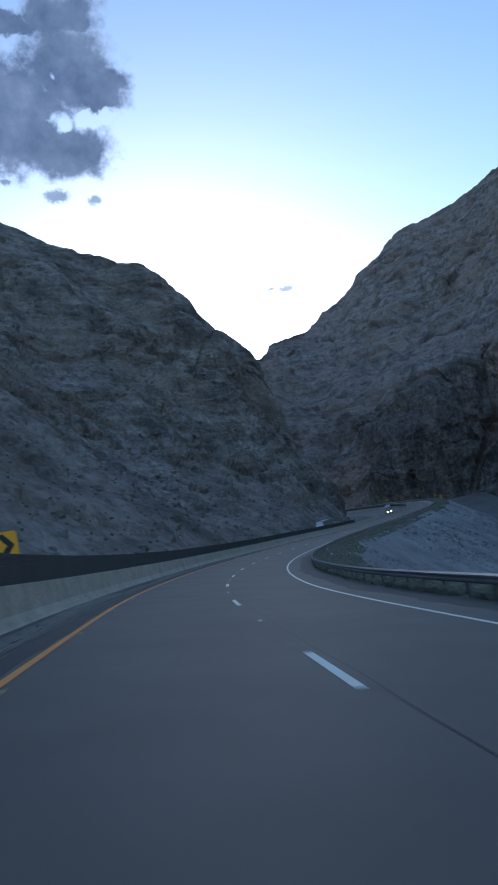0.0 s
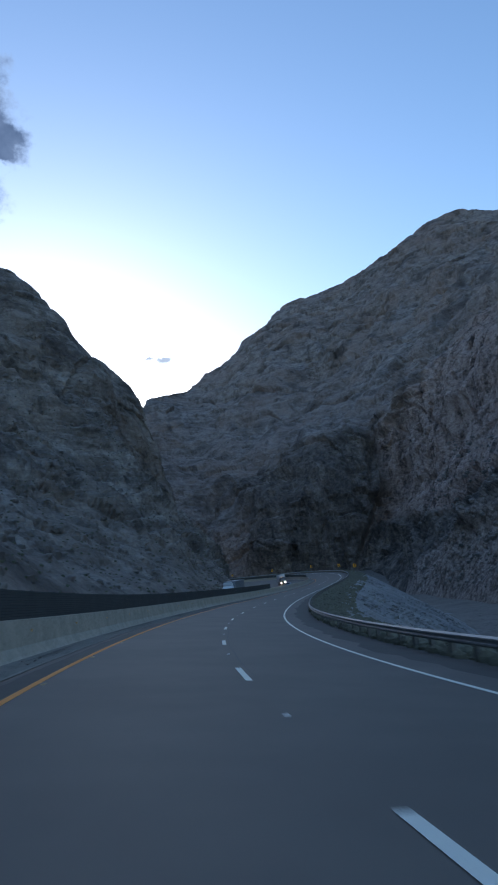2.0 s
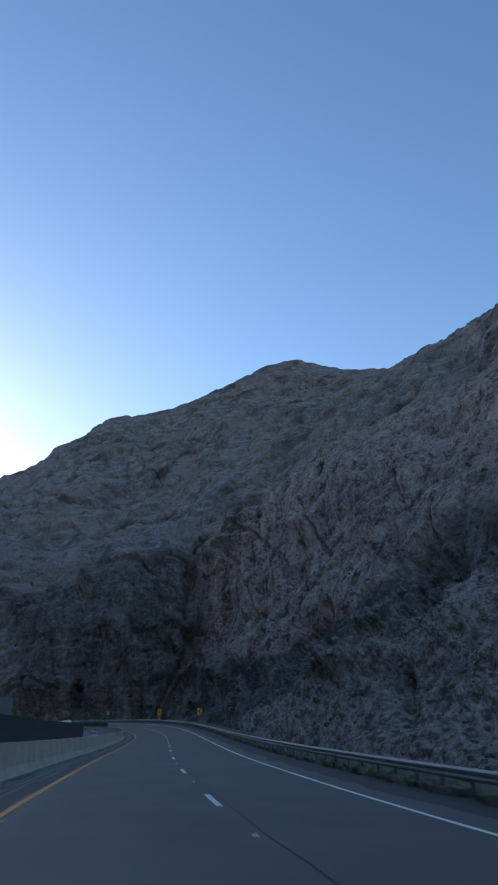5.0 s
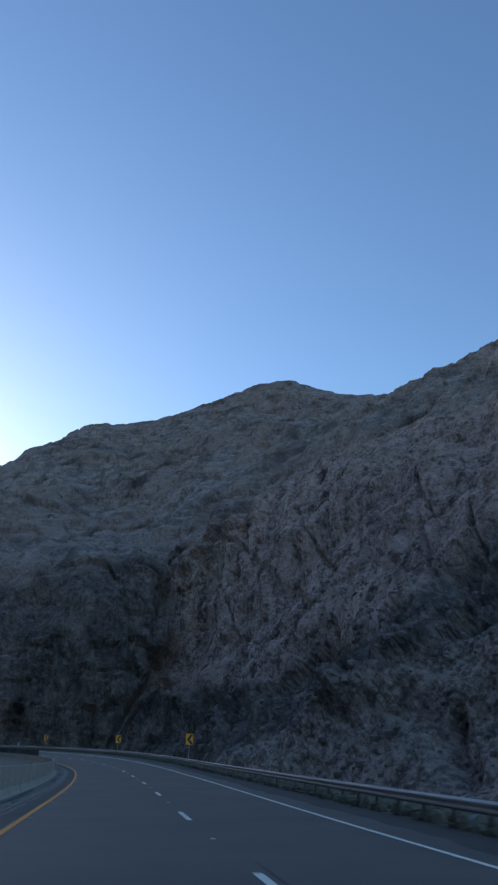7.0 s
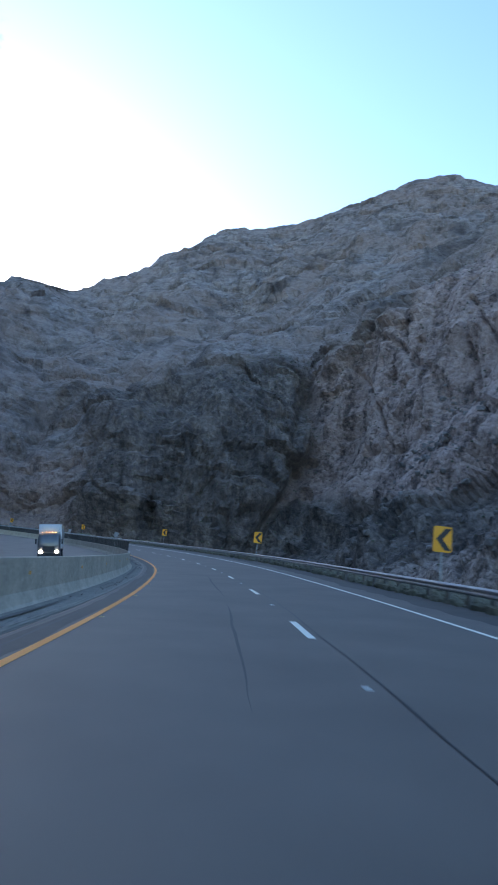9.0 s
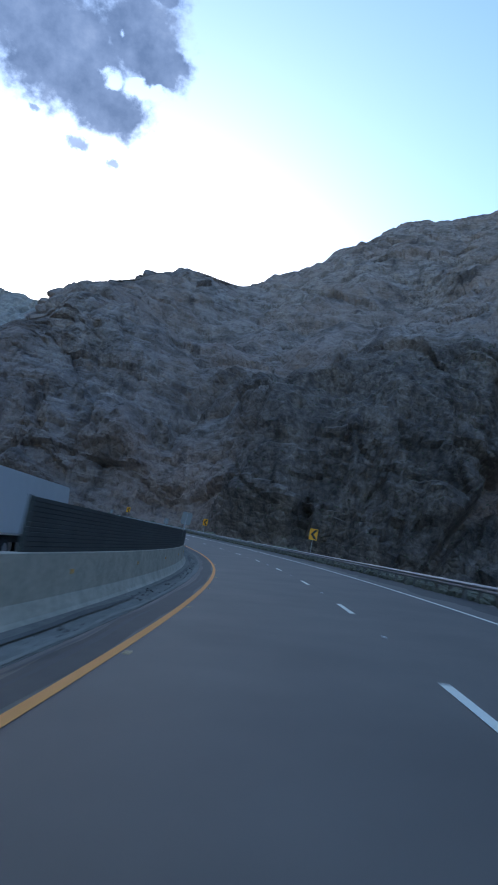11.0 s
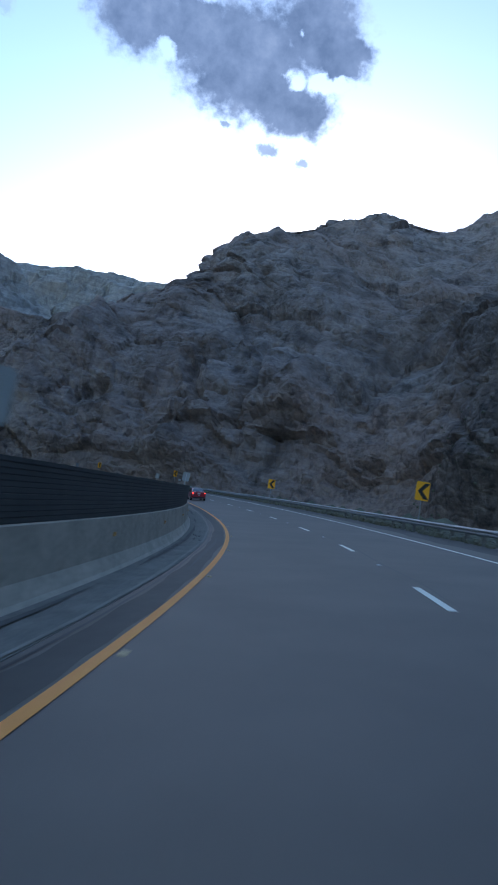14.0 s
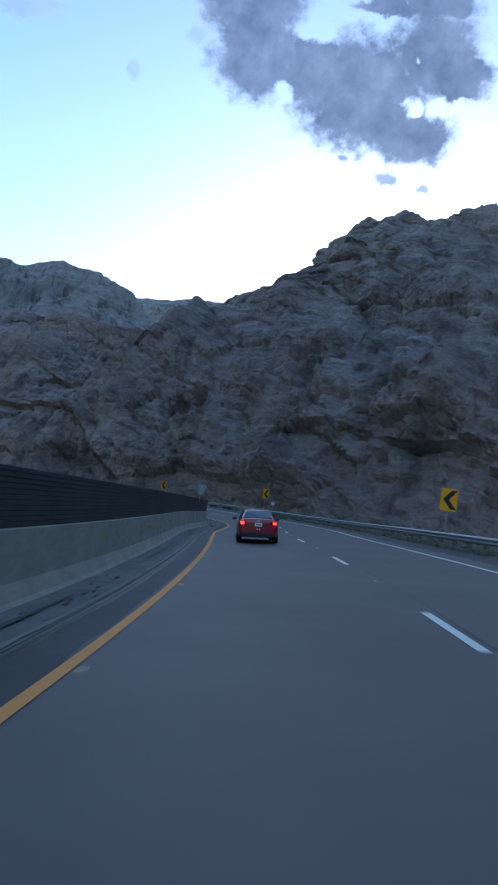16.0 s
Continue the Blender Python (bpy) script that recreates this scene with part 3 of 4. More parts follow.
b_back = [(x, y + 250, z - 150) for x, y, z in b_crest]
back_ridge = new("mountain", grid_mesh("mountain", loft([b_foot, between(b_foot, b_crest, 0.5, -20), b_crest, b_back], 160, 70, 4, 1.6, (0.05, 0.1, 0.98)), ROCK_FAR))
tagged(back_ridge, "far flat-topped grey ridge behind the gorge", "mountain", "", "structure")


# ---------------------------------------------------------------- ground and roads
def ground_mesh():
    near = np.arange(-260, 700, 4.0)
    xs = np.r_[-4000, -2500, -1500, -900, -600, -420, np.arange(-300, 420, 4.0), 480, 620, 900, 1500, 2500, 4000]
    ys = np.r_[-4000, -2500, -1200, -600, -380, near, 760, 900, 1200, 1700, 2600, 4200]
    gx, gy = np.meshgrid(xs, ys, indexing="ij")
    c = LINE[::6]
    best, idx = np.full(gx.shape, 1e12), np.zeros(gx.shape, int)
    for k, q in enumerate(c):
        d = (gx - q[0]) ** 2 + (gy - q[1]) ** 2
        closer = d < best
        best[closer], idx[closer] = d[closer], k
    dist = np.sqrt(best)
    tan = np.gradient(c[:, :2], axis=0)
    tan /= np.linalg.norm(tan, axis=1, keepdims=True)
    rel = np.stack([gx - c[idx, 0], gy - c[idx, 1]], -1)
    lat = rel[..., 0] * tan[idx, 1] - rel[..., 1] * tan[idx, 0]
    lat = np.where(lat > 0, dist, -dist)
    z0 = c[idx, 2] + np.tan(np.radians(c[idx, 3])) * np.clip(lat, -24, 12)
    p = np.stack([gx, gy, 0 * gx], -1)
    rough = 0.8 * fbm(p, 26, 4)
    right = np.clip((lat - 8.0) / 6, 0, 1)
    left = np.clip((-lat - 20) / 10, 0, 1)
    deep = -26.8 + 13 * np.clip((gy - 470) / 60, 0, 1)
    z = z0 - 0.9 + right * (deep - z0 + 0.9) + left * 0.9
    z += rough * np.maximum(right, left)
    far = np.clip((dist - 160) / 200, 0, 1)
    z = z * (1 - far) + far * np.where(lat > 0, deep, -12)
    return grid_mesh("ground", np.stack([gx, gy, z], -1), DIRT, True)


ground = tagged(new("ground", ground_mesh()), "dry stony desert ground and river wash with sparse scrub", "ground", "", "structure")

road = new("road", sweep("road", [(-3.32, -0.25), (-3.32, 0), (-2.2, 0), (0.5, 0), (1.8, 0), (3.5, 0), (5.9, 0), (7.5, 0), (9.0, 0), (9.0, -0.4)], S_BACK, S_END, 1.0, ASPHALT))
tagged(road, "dark asphalt two-lane carriageway, banked through the bends", "road", "", "structure")
other = new("road", sweep("road", [(-20.5, -0.6), (-18.6, -0.02), (-4.9, -0.02), (-4.9, -0.25)], S_BACK, S_END, 3, ASPHALT))
tagged(other, "grey asphalt opposite carriageway behind the median barrier", "road", "", "structure")
gutter = new("gutter", sweep("gutter", [(-4.25, 0.02), (-3.75, -0.015), (-3.30, 0.012), (-3.30, -0.2)], S_BACK, S_END, 1.0, GUTTER))
tagged(gutter, "dusty concrete gutter strip along the median barrier", "gutter", "", "structure")
part("yellow_line", sweep("yellow_line", [(YELLOW_LAT - 0.075, 0.009), (YELLOW_LAT + 0.075, 0.009)], S_BACK, S_END, 1.0, YELLOW_PAINT), road, "worn yellow edge line")
part("white_line", sweep("white_line", [(EDGE_LAT - 0.075, 0.009), (EDGE_LAT + 0.075, 0.009)], S_BACK, S_END, 1.0, WHITE_PAINT), road, "white edge line")
dash_at = np.interp(np.arange(-5, 43), [-5, 0, 1, 2, 6, 8, 10, 16, 21, 26, 29, 33, 36, 42],
                    [-52, 10.8, 25.8, 39.9, 90.8, 117.1, 143.4, 218.4, 280.2, 342.9, 380.7, 430.4, 466.6, 539.7])
for s in dash_at:
    part("lane_dash", sweep("lane_dash", [(DASH_LAT - 0.075, 0.009), (DASH_LAT + 0.075, 0.009)], s - 3.05, s, 0.6, WHITE_PAINT), road)


# the bank that carries the road above the river wash
def embankment_grid():
    s = np.arange(S_BACK, 560, 1.6)
    lat = np.r_[8.95, 9.6, 10.4, 11.2, 12, np.arange(13, 44, 1.1)]
    fall = np.interp(lat, [8.95, 12.0, 13.5, 42], [-0.03, -0.25, -0.9, -19.5])
    g = np.stack([on_road(s, la, f) for la, f in zip(lat, fall)], 1)
    n = fbm(g, 14, 4, 0.5) * 0.55 + 0.22 * np.abs(fbm(g + 40, 3.2, 3, 0.6))
    g[..., 2] += n * np.clip((lat - 10) / 5, 0, 1)[None, :]
    return g


embankment = new("embankment", grid_mesh("embankment", embankment_grid(), GRAVEL, True))
tagged(embankment, "grey rubble bank that carries the highway above the wash", "embankment", "", "structure")

# median barrier
profile = [(-4.25, 0), (-4.33, 0.08), (-4.46, 0.33), (-4.52, 1.12), (-4.54, 1.14), (-4.72, 1.14), (-4.74, 1.12), (-4.78, 0.33), (-4.92, 0.08), (-4.96, 0)]
barrier = new("barrier", sweep("barrier", profile, S_BACK, S_END, 3, CONCRETE, True))
tagged(barrier, "pale weathered concrete median barrier", "barrier", "", "structure")
for a, b in ((-95, 205), (332, 640)):
    for k in range(11):
        up = 1.14 + k * 0.083
        part("screen_slat", sweep("screen_slat", [(-4.61, up), (-4.60, up + 0.018), (-4.608, up + 0.081), (-4.632, up + 0.081), (-4.64, up + 0.018), (-4.63, up)], a, b, 3, SCREEN, True), barrier, "dark glare screen slat")
    mast = box_mesh("screen_post", 0.05, 0.06, 0.95, SCREEN, 0.006)
    for s in np.arange(a, b, 3.6):
        x, y, z = on_road(s, -4.665, 1.60)
        part("screen_post", mast, barrier, "", pose(x, y, z, 0, 0, heading(s)))

# guard rail
beam = [(0, 0.44), (-0.04, 0.47), (-0.08, 0.50), (-0.08, 0.54), (-0.02, 0.58), (-0.02, 0.61), (-0.08, 0.65), (-0.08, 0.69), (-0.04, 0.72), (0, 0.75),
        (0.006, 0.75), (-0.034, 0.72), (-0.072, 0.69), (-0.072, 0.65), (-0.012, 0.61), (-0.012, 0.58), (-0.072, 0.54), (-0.072, 0.50), (-0.034, 0.47), (0.006, 0.44)]
rail = new("guard_rail", sweep("guard_rail", [(RAIL_LAT + a, b) for a, b in beam], S_BACK, S_END, 2.5, STEEL, True))
tagged(rail, "galvanised steel guard rail on timber posts", "guard rail", "", "structure")
post = box_mesh("post", 0.16, 0.2, 1.2, TIMBER, 0.015)
for s in np.arange(-20, 545, 1.905):
    x, y, z = on_road(s, RAIL_LAT + 0.17, 0.14)
    part("post", post, rail, "", pose(x, y, z, 0, 0, heading(s)))


# ---------------------------------------------------------------- signs
def chevron_sign(s, lat, up, scale=1.0, tilt=0.0, flip=False):
    """A yellow chevron board on a steel post that stands beside the road."""
    x, y, z = on_road(s, lat, 0)
    ob = new("chevron_sign")
    ob.matrix_basis = pose(x, y, z - 0.3, 0, tilt, heading(s))
    w, h = 0.914 * scale, 1.22 * scale
    part("post", box_mesh("post", 0.07, 0.06, up + 0.3 + h / 2, STEEL, 0.008), ob, "galvanised post", pose(0, 0.05, (up + 0.3 + h / 2) / 2))
    panel = part("panel", rounded_board(w, h, 0.012, SIGN_YELLOW), ob, "yellow sheet", pose(0, 0, up + 0.3))
    d = -1 if flip else 1
    bm = bmesh.new()
    a, b, t = 0.30 * w, 0.42 * h, 0.30 * w
    outline = [(-a * d, 0), ((a - t * 0.45) * d, b), ((a + t * 0.75) * d, b), ((-a + t * 1.15) * d, 0), ((a + t * 0.75) * d, -b), ((a - t * 0.45) * d, -b)]
    v = [bm.verts.new((q[0] - 0.04 * d, -0.0085, q[1])) for q in outline]
    bm.faces.new((v[0], v[1], v[2], v[3])), bm.faces.new((v[0], v[3], v[4], v[5]))
    part("chevron", bm_mesh("chevron", bm, SIGN_BLACK), panel, "black chevron")
    tagged(ob, "yellow road sign with a black chevron on a steel post", "road sign", "chevron signs along the bend")
    return ob


def rounded_board(w, h, thick, mat):
    bm = bmesh.new()
    box_bm(bm, w, thick, h)
    edges = [e for e in bm.edges if abs(e.verts[0].co.y - e.verts[1].co.y) > thick * 0.5]
    bmesh.ops.bevel(bm, geom=edges, offset=0.05, segments=4, affect="EDGES")
    return bm_mesh("panel", bm, mat)


for s, lat, up in ((296, 11.0, 2.4), (339, 9.5, 2.4), (395, 10.1, 2.6), (447, 10.2, 2.4), (492, 9.7, 2.4), (540, 9.7, 2.7), (564, 10.0, 2.2)):
    chevron_sign(s, lat, up)
chevron_sign(23, -5.15, 2.35, 0.76, 0, True)


def sign_back(s):
    """The bare back of a chevron board that faces the other carriageway."""
    x, y, z = on_road(s, -4.68, 1.0)
    ob = new("sign_back")
    ob.matrix_basis = pose(x, y, z, 0, 4, heading(s) - 8)
    part("post", box_mesh("post", 0.07, 0.05, 2.0, STEEL, 0.01), ob, "weathered steel post", pose(0, -0.05, 1.0))
    part("panel", rounded_board(0.56, 0.70, 0.012, SIGN_GREY), ob, "", pose(0, -0.015, 1.74))
    return tagged(ob, "bare aluminium back of a road sign on the median barrier", "road sign", "sign backs behind the barrier")


for s in (360, 411.5, 458.7, 505, 553):
    sign_back(s)



def delineator(s, lat):
    """A slim roadside post with a white reflector at its top."""
    x, y, z = on_road(s, lat, 0)
    ob = new("delineator_post")
    ob.matrix_basis = pose(x, y, z - 0.25, 0, 0, heading(s))
    part("post", box_mesh("post", 0.09, 0.03, 1.4, TIMBER, 0.008), ob, "", pose(0, 0, 0.7))
    part("reflector", box_mesh("reflector", 0.1, 0.012, 0.13, MARKER, 0.01), ob, "white reflector", pose(0, -0.022, 1.3))
    return tagged(ob, "slim roadside post with a white reflector on the verge", "delineator", "delineators on the verge")


delineator(60.5, 9.9)
delineator(79.5, 10.0)


def marker_sign(s, lat):
    """A small pale board on a thin post beside the rail."""
    x, y, z = on_road(s, lat, 0)
    ob = new("marker_sign")
    ob.matrix_basis = pose(x, y, z - 0.6, 0, 0, heading(s) + 6)
    part("post", box_mesh("post", 0.06, 0.05, 2.0, STEEL, 0.006), ob, "galvanised post", pose(0, 0.04, 1.0))
    part("panel", rounded_board(0.62, 0.42, 0.012, MARKER), ob, "", pose(0, 0, 2.05))
    return tagged(ob, "small pale marker board on a thin post behind the guard rail", "road sign")


marker_sign(540, 11.0)

# reflectors
amber = box_mesh("reflector", 0.03, 0.13, 0.09, AMBER, 0.006)
for s in np.arange(-30, 560, 7.6):
    x, y, z = on_road(s, -4.49, 0.76)
    part("reflector", amber, barrier, "amber reflector" if s < -25 else "", pose(x, y, z, 0, 0, heading(s)))
stud = box_mesh("road_stud", 0.1, 0.1, 0.02, MARKER, 0.006)
for s in (dash_at[:-1] + dash_at[1:]) / 2 - 1.5:
    x, y, z = on_road(s, DASH_LAT, 0.008)
    part("road_stud", stud, road, "", pose(x, y, z, 0, 0, heading(s)))
stud2 = box_mesh("road_stud", 0.1, 0.1, 0.02, STUD, 0.006)
for s in np.arange(-20, 540, 7.3):
    x, y, z = on_road(s, YELLOW_LAT + 0.17, 0.008)
    part("road_stud", stud2, road, "", pose(x, y, z, 0, 0, heading(s)))


# ---------------------------------------------------------------- scrub and loose rock
def clump(rng, seed):
    """A small uneven ball of sprays, as the shape of one bush."""
    bm = bmesh.new()
    bmesh.ops.create_icosphere(bm, subdivisions=1, radius=1.0)
    for v in bm.verts:
        v.co *= 0.65 + 0.6 * rng.random()
        v.co.z = v.co.z * 0.7 + 0.35
    out = np.array([v.co[:] for v in bm.verts]), [tuple(v.index for v in f.verts) for f in bm.faces]
    bm.free()
    return out


def scatter(name, places, shapes, sizes, mat, rng, sink=0.2, tall=1.0):
    verts, faces, n = [], [], 0
    for pnt, size in zip(places, sizes):
        v, f = shapes[rng.integers(len(shapes))]
        a = rng.random() * 6.283
        r = np.array([[math.cos(a), -math.sin(a), 0], [math.sin(a), math.cos(a), 0], [0, 0, tall]])
        verts.append((v @ r.T) * size + pnt - np.array([0, 0, sink * size]))
        faces += [tuple(i + n for i in q) for q in f]
        n += len(v)
    me = bpy.data.meshes.new(name)
    me.from_pydata(np.vstack(verts).tolist(), [], faces)
    me.materials.append(mat)
    return new(name, me)


def pick(grid, count, rng, v0, v1, keep):
    """Places on a mountainside between two shares of its height."""
    out = []
    n, m = grid.shape[:2]
    while len(out) < count:
        i, j = rng.integers(1, n - 1), int(rng.uniform(v0, v1) * m)
        q = grid[i, j]
        if keep(q):
            out.append(q)
    return out


SCRUB = plain("dry_scrub", (0.115, 0.115, 0.075), 0.9, 0, 0.45, 0.7)
GRASS = plain("dry_grass", (0.15, 0.138, 0.095), 0.9, 0, 0.4, 0.9)
BOULDER = rock("loose_limestone", (0.09, 0.08, 0.073), (0.23, 0.20, 0.18), (0.36, 0.32, 0.29), (0.25, 0.21, 0.18))
rng = np.random.default_rng(5)
bushes = [clump(rng, k) for k in range(7)]
stones = []
for k in range(7):
    bm = bmesh.new()
    bmesh.ops.create_icosphere(bm, subdivisions=1, radius=1.0)
    for v in bm.verts:
        v.co = Vector(np.sign(v.co) * np.abs(np.array(v.co)) ** 0.7) * (0.7 + 0.45 * rng.random())
        v.co.z *= 0.75
    stones.append((np.array([v.co[:] for v in bm.verts]), [tuple(v.index for v in f.verts) for f in bm.faces]))
    bm.free()

q = pick(left_grid, 4500, rng, 0.005, 0.30, lambda c: c[1] > 40)
tagged(scatter("desert_scrub", q, bushes, rng.uniform(0.15, 0.42, len(q)), SCRUB, rng), "dark desert scrub scattered over the grey slope", "scrub", "", "stuff")
q = pick(left_grid, 5000, rng, 0.005, 0.4, lambda c: c[1] > 40)
tagged(scatter("rubble", q, stones, rng.uniform(0.3, 1.0, len(q)) ** 5 * 1.3 + 0.12, BOULDER, rng), "grey limestone boulders strewn over the slope", "rubble", "", "stuff")
q = pick(right_grid, 3000, rng, 0.01, 0.30, lambda c: 150 < c[1] < 590)
tagged(scatter("desert_scrub", q, bushes, rng.uniform(0.2, 0.6, len(q)), SCRUB, rng), "dark scrub on the ledges of the brown cliff", "scrub", "", "stuff")
q = pick(right_grid, 2400, rng, 0.01, 0.12, lambda c: 150 < c[1] < 480)
tagged(scatter("rubble", q, stones, rng.uniform(0.3, 1.0, len(q)) ** 5 * 1.7 + 0.15, BOULDER, rng), "fallen limestone blocks at the foot of the cliff", "rubble", "", "stuff")

# rubble and grass on the road's bank
s = rng.uniform(20, 520, 5200)
lat = rng.uniform(13.2, 36, 5200)
q = on_road(s, lat, np.interp(lat, [8.95, 12.0, 13.5, 42], [-0.03, -0.25, -0.9, -19.5]) + 0.15)
tagged(scatter("riprap", q, stones, rng.uniform(0.3, 1.0, 5200) ** 4 * 0.5 + 0.06, GRAVEL, rng), "grey riprap stones on the road bank", "rubble", "", "stuff")
s = rng.uniform(-20, 540, 12000)
lat = 8.42 + rng.uniform(0, 1, 12000) ** 1.7 * 5.2
q = on_road(s, lat, np.interp(lat, [8.95, 12.0, 13.5], [-0.03, -0.25, -0.9]))
tagged(scatter("dry_grass", q, bushes, rng.uniform(0.08, 0.32, 12000), GRASS, rng, 0.1, 1.35), "dry grass and weeds along the guard rail", "grass", "", "stuff")
s = rng.uniform(400, 590, 2600)
lat = rng.uniform(10.5, 34, 2600)
q = on_road(s, lat, np.interp(lat, [8.95, 12.0, 13.5, 42], [-0.03, -0.25, -0.9, -19.5]) + 0.1)
tagged(scatter("desert_scrub", q, bushes, rng.uniform(0.25, 1.0, 2600) ** 1.5, SCRUB, rng, 0.15), "dark scrub on the bank beyond the guard rail", "scrub", "", "stuff")
s = rng.uniform(-20, 560, 3400)
s = s[value_noise(np.stack([s / 6, 0 * s, 0 * s], -1)) > 0.05]
q = on_road(s, -3.75 + rng.normal(0, 0.22, len(s)), 0.005)
tagged(scatter("gutter_gravel", q, stones, rng.uniform(0.1, 1, len(s)) ** 3 * 0.045 + 0.006, BOULDER, rng, 0.1), "loose gravel swept into the gutter", "gravel", "", "stuff")

# tar seams and tyre marks
TAR = plain("tar_seam", (0.012, 0.012, 0.013), 0.5, 0, 0.3, 3.0)
TYRE = plain("tyre_mark", (0.035, 0.034, 0.034), 0.6, 0, 0.4, 3.0)


def seam(name, s0, s1, lat, width, mat, label, parent=None, up=0.006):
    ss = np.arange(s0, s1, 0.8)
    wob = 0.07 * fbm(np.stack([ss, 0 * ss + lat, 0 * ss], -1), 5, 3)
    w = width * (0.6 + 0.5 * np.abs(fbm(np.stack([ss, 0 * ss + lat * 3, 0 * ss + 9], -1), 3, 2)))
    n = np.arange(len(ss))
    w = w * np.clip(np.minimum(n, n[::-1]) / 6, 0.08, 1)
    a, b = on_road(ss, lat + wob - w / 2, up), on_road(ss, lat + wob + w / 2, up)
    v = np.stack([a, b], 1).reshape(-1, 3)
    part(name, mesh_of(name, v, [(2 * i, 2 * i + 1, 2 * i + 3, 2 * i + 2) for i in range(len(ss) - 1)], mat), parent or road, label)


for a, b in ((-60, 60), (75, 180), (190, 222), (228, 330), (345, 400), (415, 560)):
    seam("tar_seam", a, b, DASH_LAT + 0.22, 0.038, TAR, "dark tar seam")
SEALED = plain("sealed_asphalt", (0.062, 0.056, 0.047), 0.7, 0, 0.3, 0.5)
seam("sealed_shoulder", -60, 600, 7.72, 2.0, SEALED, "darker sealed strip of the shoulder", None, 0.005)
seam("sealed_shoulder", -60, 600, -2.87, 0.7, SEALED, "", None, 0.005)
seam("tar_seam", -60, 620, -4.2, 0.09, TAR, "dark joint at the barrier foot")
seam("tar_seam", -60, 620, -3.19, 0.07, TAR, "dark joint along the gutter")
GRIME = plain("gutter_grime", (0.12, 0.112, 0.10), 0.9, 0, 0.5, 1.5)
DUST = plain("pale_dust", (0.26, 0.242, 0.205), 0.95, 0, 0.35, 1.5)
seam("curb_edge", -60, 620, -3.38, 0.11, DUST, "pale worn edge of the gutter", gutter, 0.024)
a = -40.0
while a < 560:
    seam("tyre_mark", a, a + rng.uniform(4, 14), -2.97 + rng.normal(0, 0.06), rng.uniform(0.08, 0.2), TYRE, "dark dirt along the road's edge")
    b = a + rng.uniform(5, 26)
    seam("grime_streak", a, b, -3.95 + rng.normal(0, 0.06), rng.uniform(0.10, 0.30), GRIME, "dark streak of grime in the gutter", gutter, 0.026)
    if rng.random() < 0.3:
        seam("dust_streak", a + 2, b + 3, -3.52 + rng.normal(0, 0.05), rng.uniform(0.08, 0.22), DUST, "pale streak of dust in the gutter", gutter, 0.02)
    a = b + rng.uniform(0.5, 7)
for a, b, la in ((288, 306, 0.5), (271, 285, 0.44)):
    seam("tyre_mark", a, b, la, 0.085, TYRE, "dark tyre mark")


# ---------------------------------------------------------------- vehicles
def glow(name, colour, strength):
    m, t, b = material(name, 0.3)
    b.inputs["Base Color"].default_value = (*colour, 1)
    b.inputs["Emission Color"].default_value = (*colour, 1)
    b.inputs["Emission Strength"].default_value = strength
    return m


def paint(name, colour):
    m, t, b = material(name, 0.28)
    b.inputs["Coat Weight"].default_value = 0.6
    fac = mixed(t, 0.5, noise_of(t, 1.5), noise_of(t, 14, 3))
    t.links.new(ramp(t, fac, [(0.3, tuple(c * 0.88 for c in colour)), (0.7, colour)]), b.inputs["Base Color"])
    return m


RED = paint("dark_red_paint", (0.34, 0.014, 0.03))
SILVER = paint("silver_paint", (0.35, 0.36, 0.38))
WHITE_BODY = paint("white_paint", (0.72, 0.74, 0.76))
CAB_GREY = paint("dark_grey_paint", (0.10, 0.105, 0.115))
TRAILER = plain("grey_trailer", (0.25, 0.26, 0.275), 0.5, 0.2, 0.12, 1.0)
RUBBER = plain("rubber", (0.018, 0.018, 0.019), 0.85, 0, 0.2, 6.0)
RIM = plain("alloy", (0.38, 0.38, 0.39), 0.35, 0.8, 0.1, 6.0)
TRIM = plain("black_plastic", (0.02, 0.02, 0.021), 0.6, 0, 0.2, 6.0)
PLATE = plain("plate_white", (0.75, 0.74, 0.72), 0.5, 0, 0.05, 20.0)
PLATE_INK = plain("plate_ink", (0.10, 0.10, 0.14), 0.5, 0, 0.05, 20.0)
GLASS = material("dark_car_glass", 0.06)[0]
GLASS.node_tree.nodes["Principled BSDF"].inputs["Base Color"].default_value = (0.02, 0.024, 0.03, 1)
GLASS.node_tree.nodes["Principled BSDF"].inputs["IOR"].default_value = 2.0
TAIL = glow("tail_lamp", (1.0, 0.03, 0.02), 2.2)
LENS = plain("dark_red_lens", (0.18, 0.01, 0.01), 0.2, 0, 0.1, 20.0)
HEAD = glow("head_lamp", (1.0, 0.86, 0.6), 40.0)
AMBER_LAMP = glow("marker_lamp", (1.0, 0.55, 0.2), 4.0)


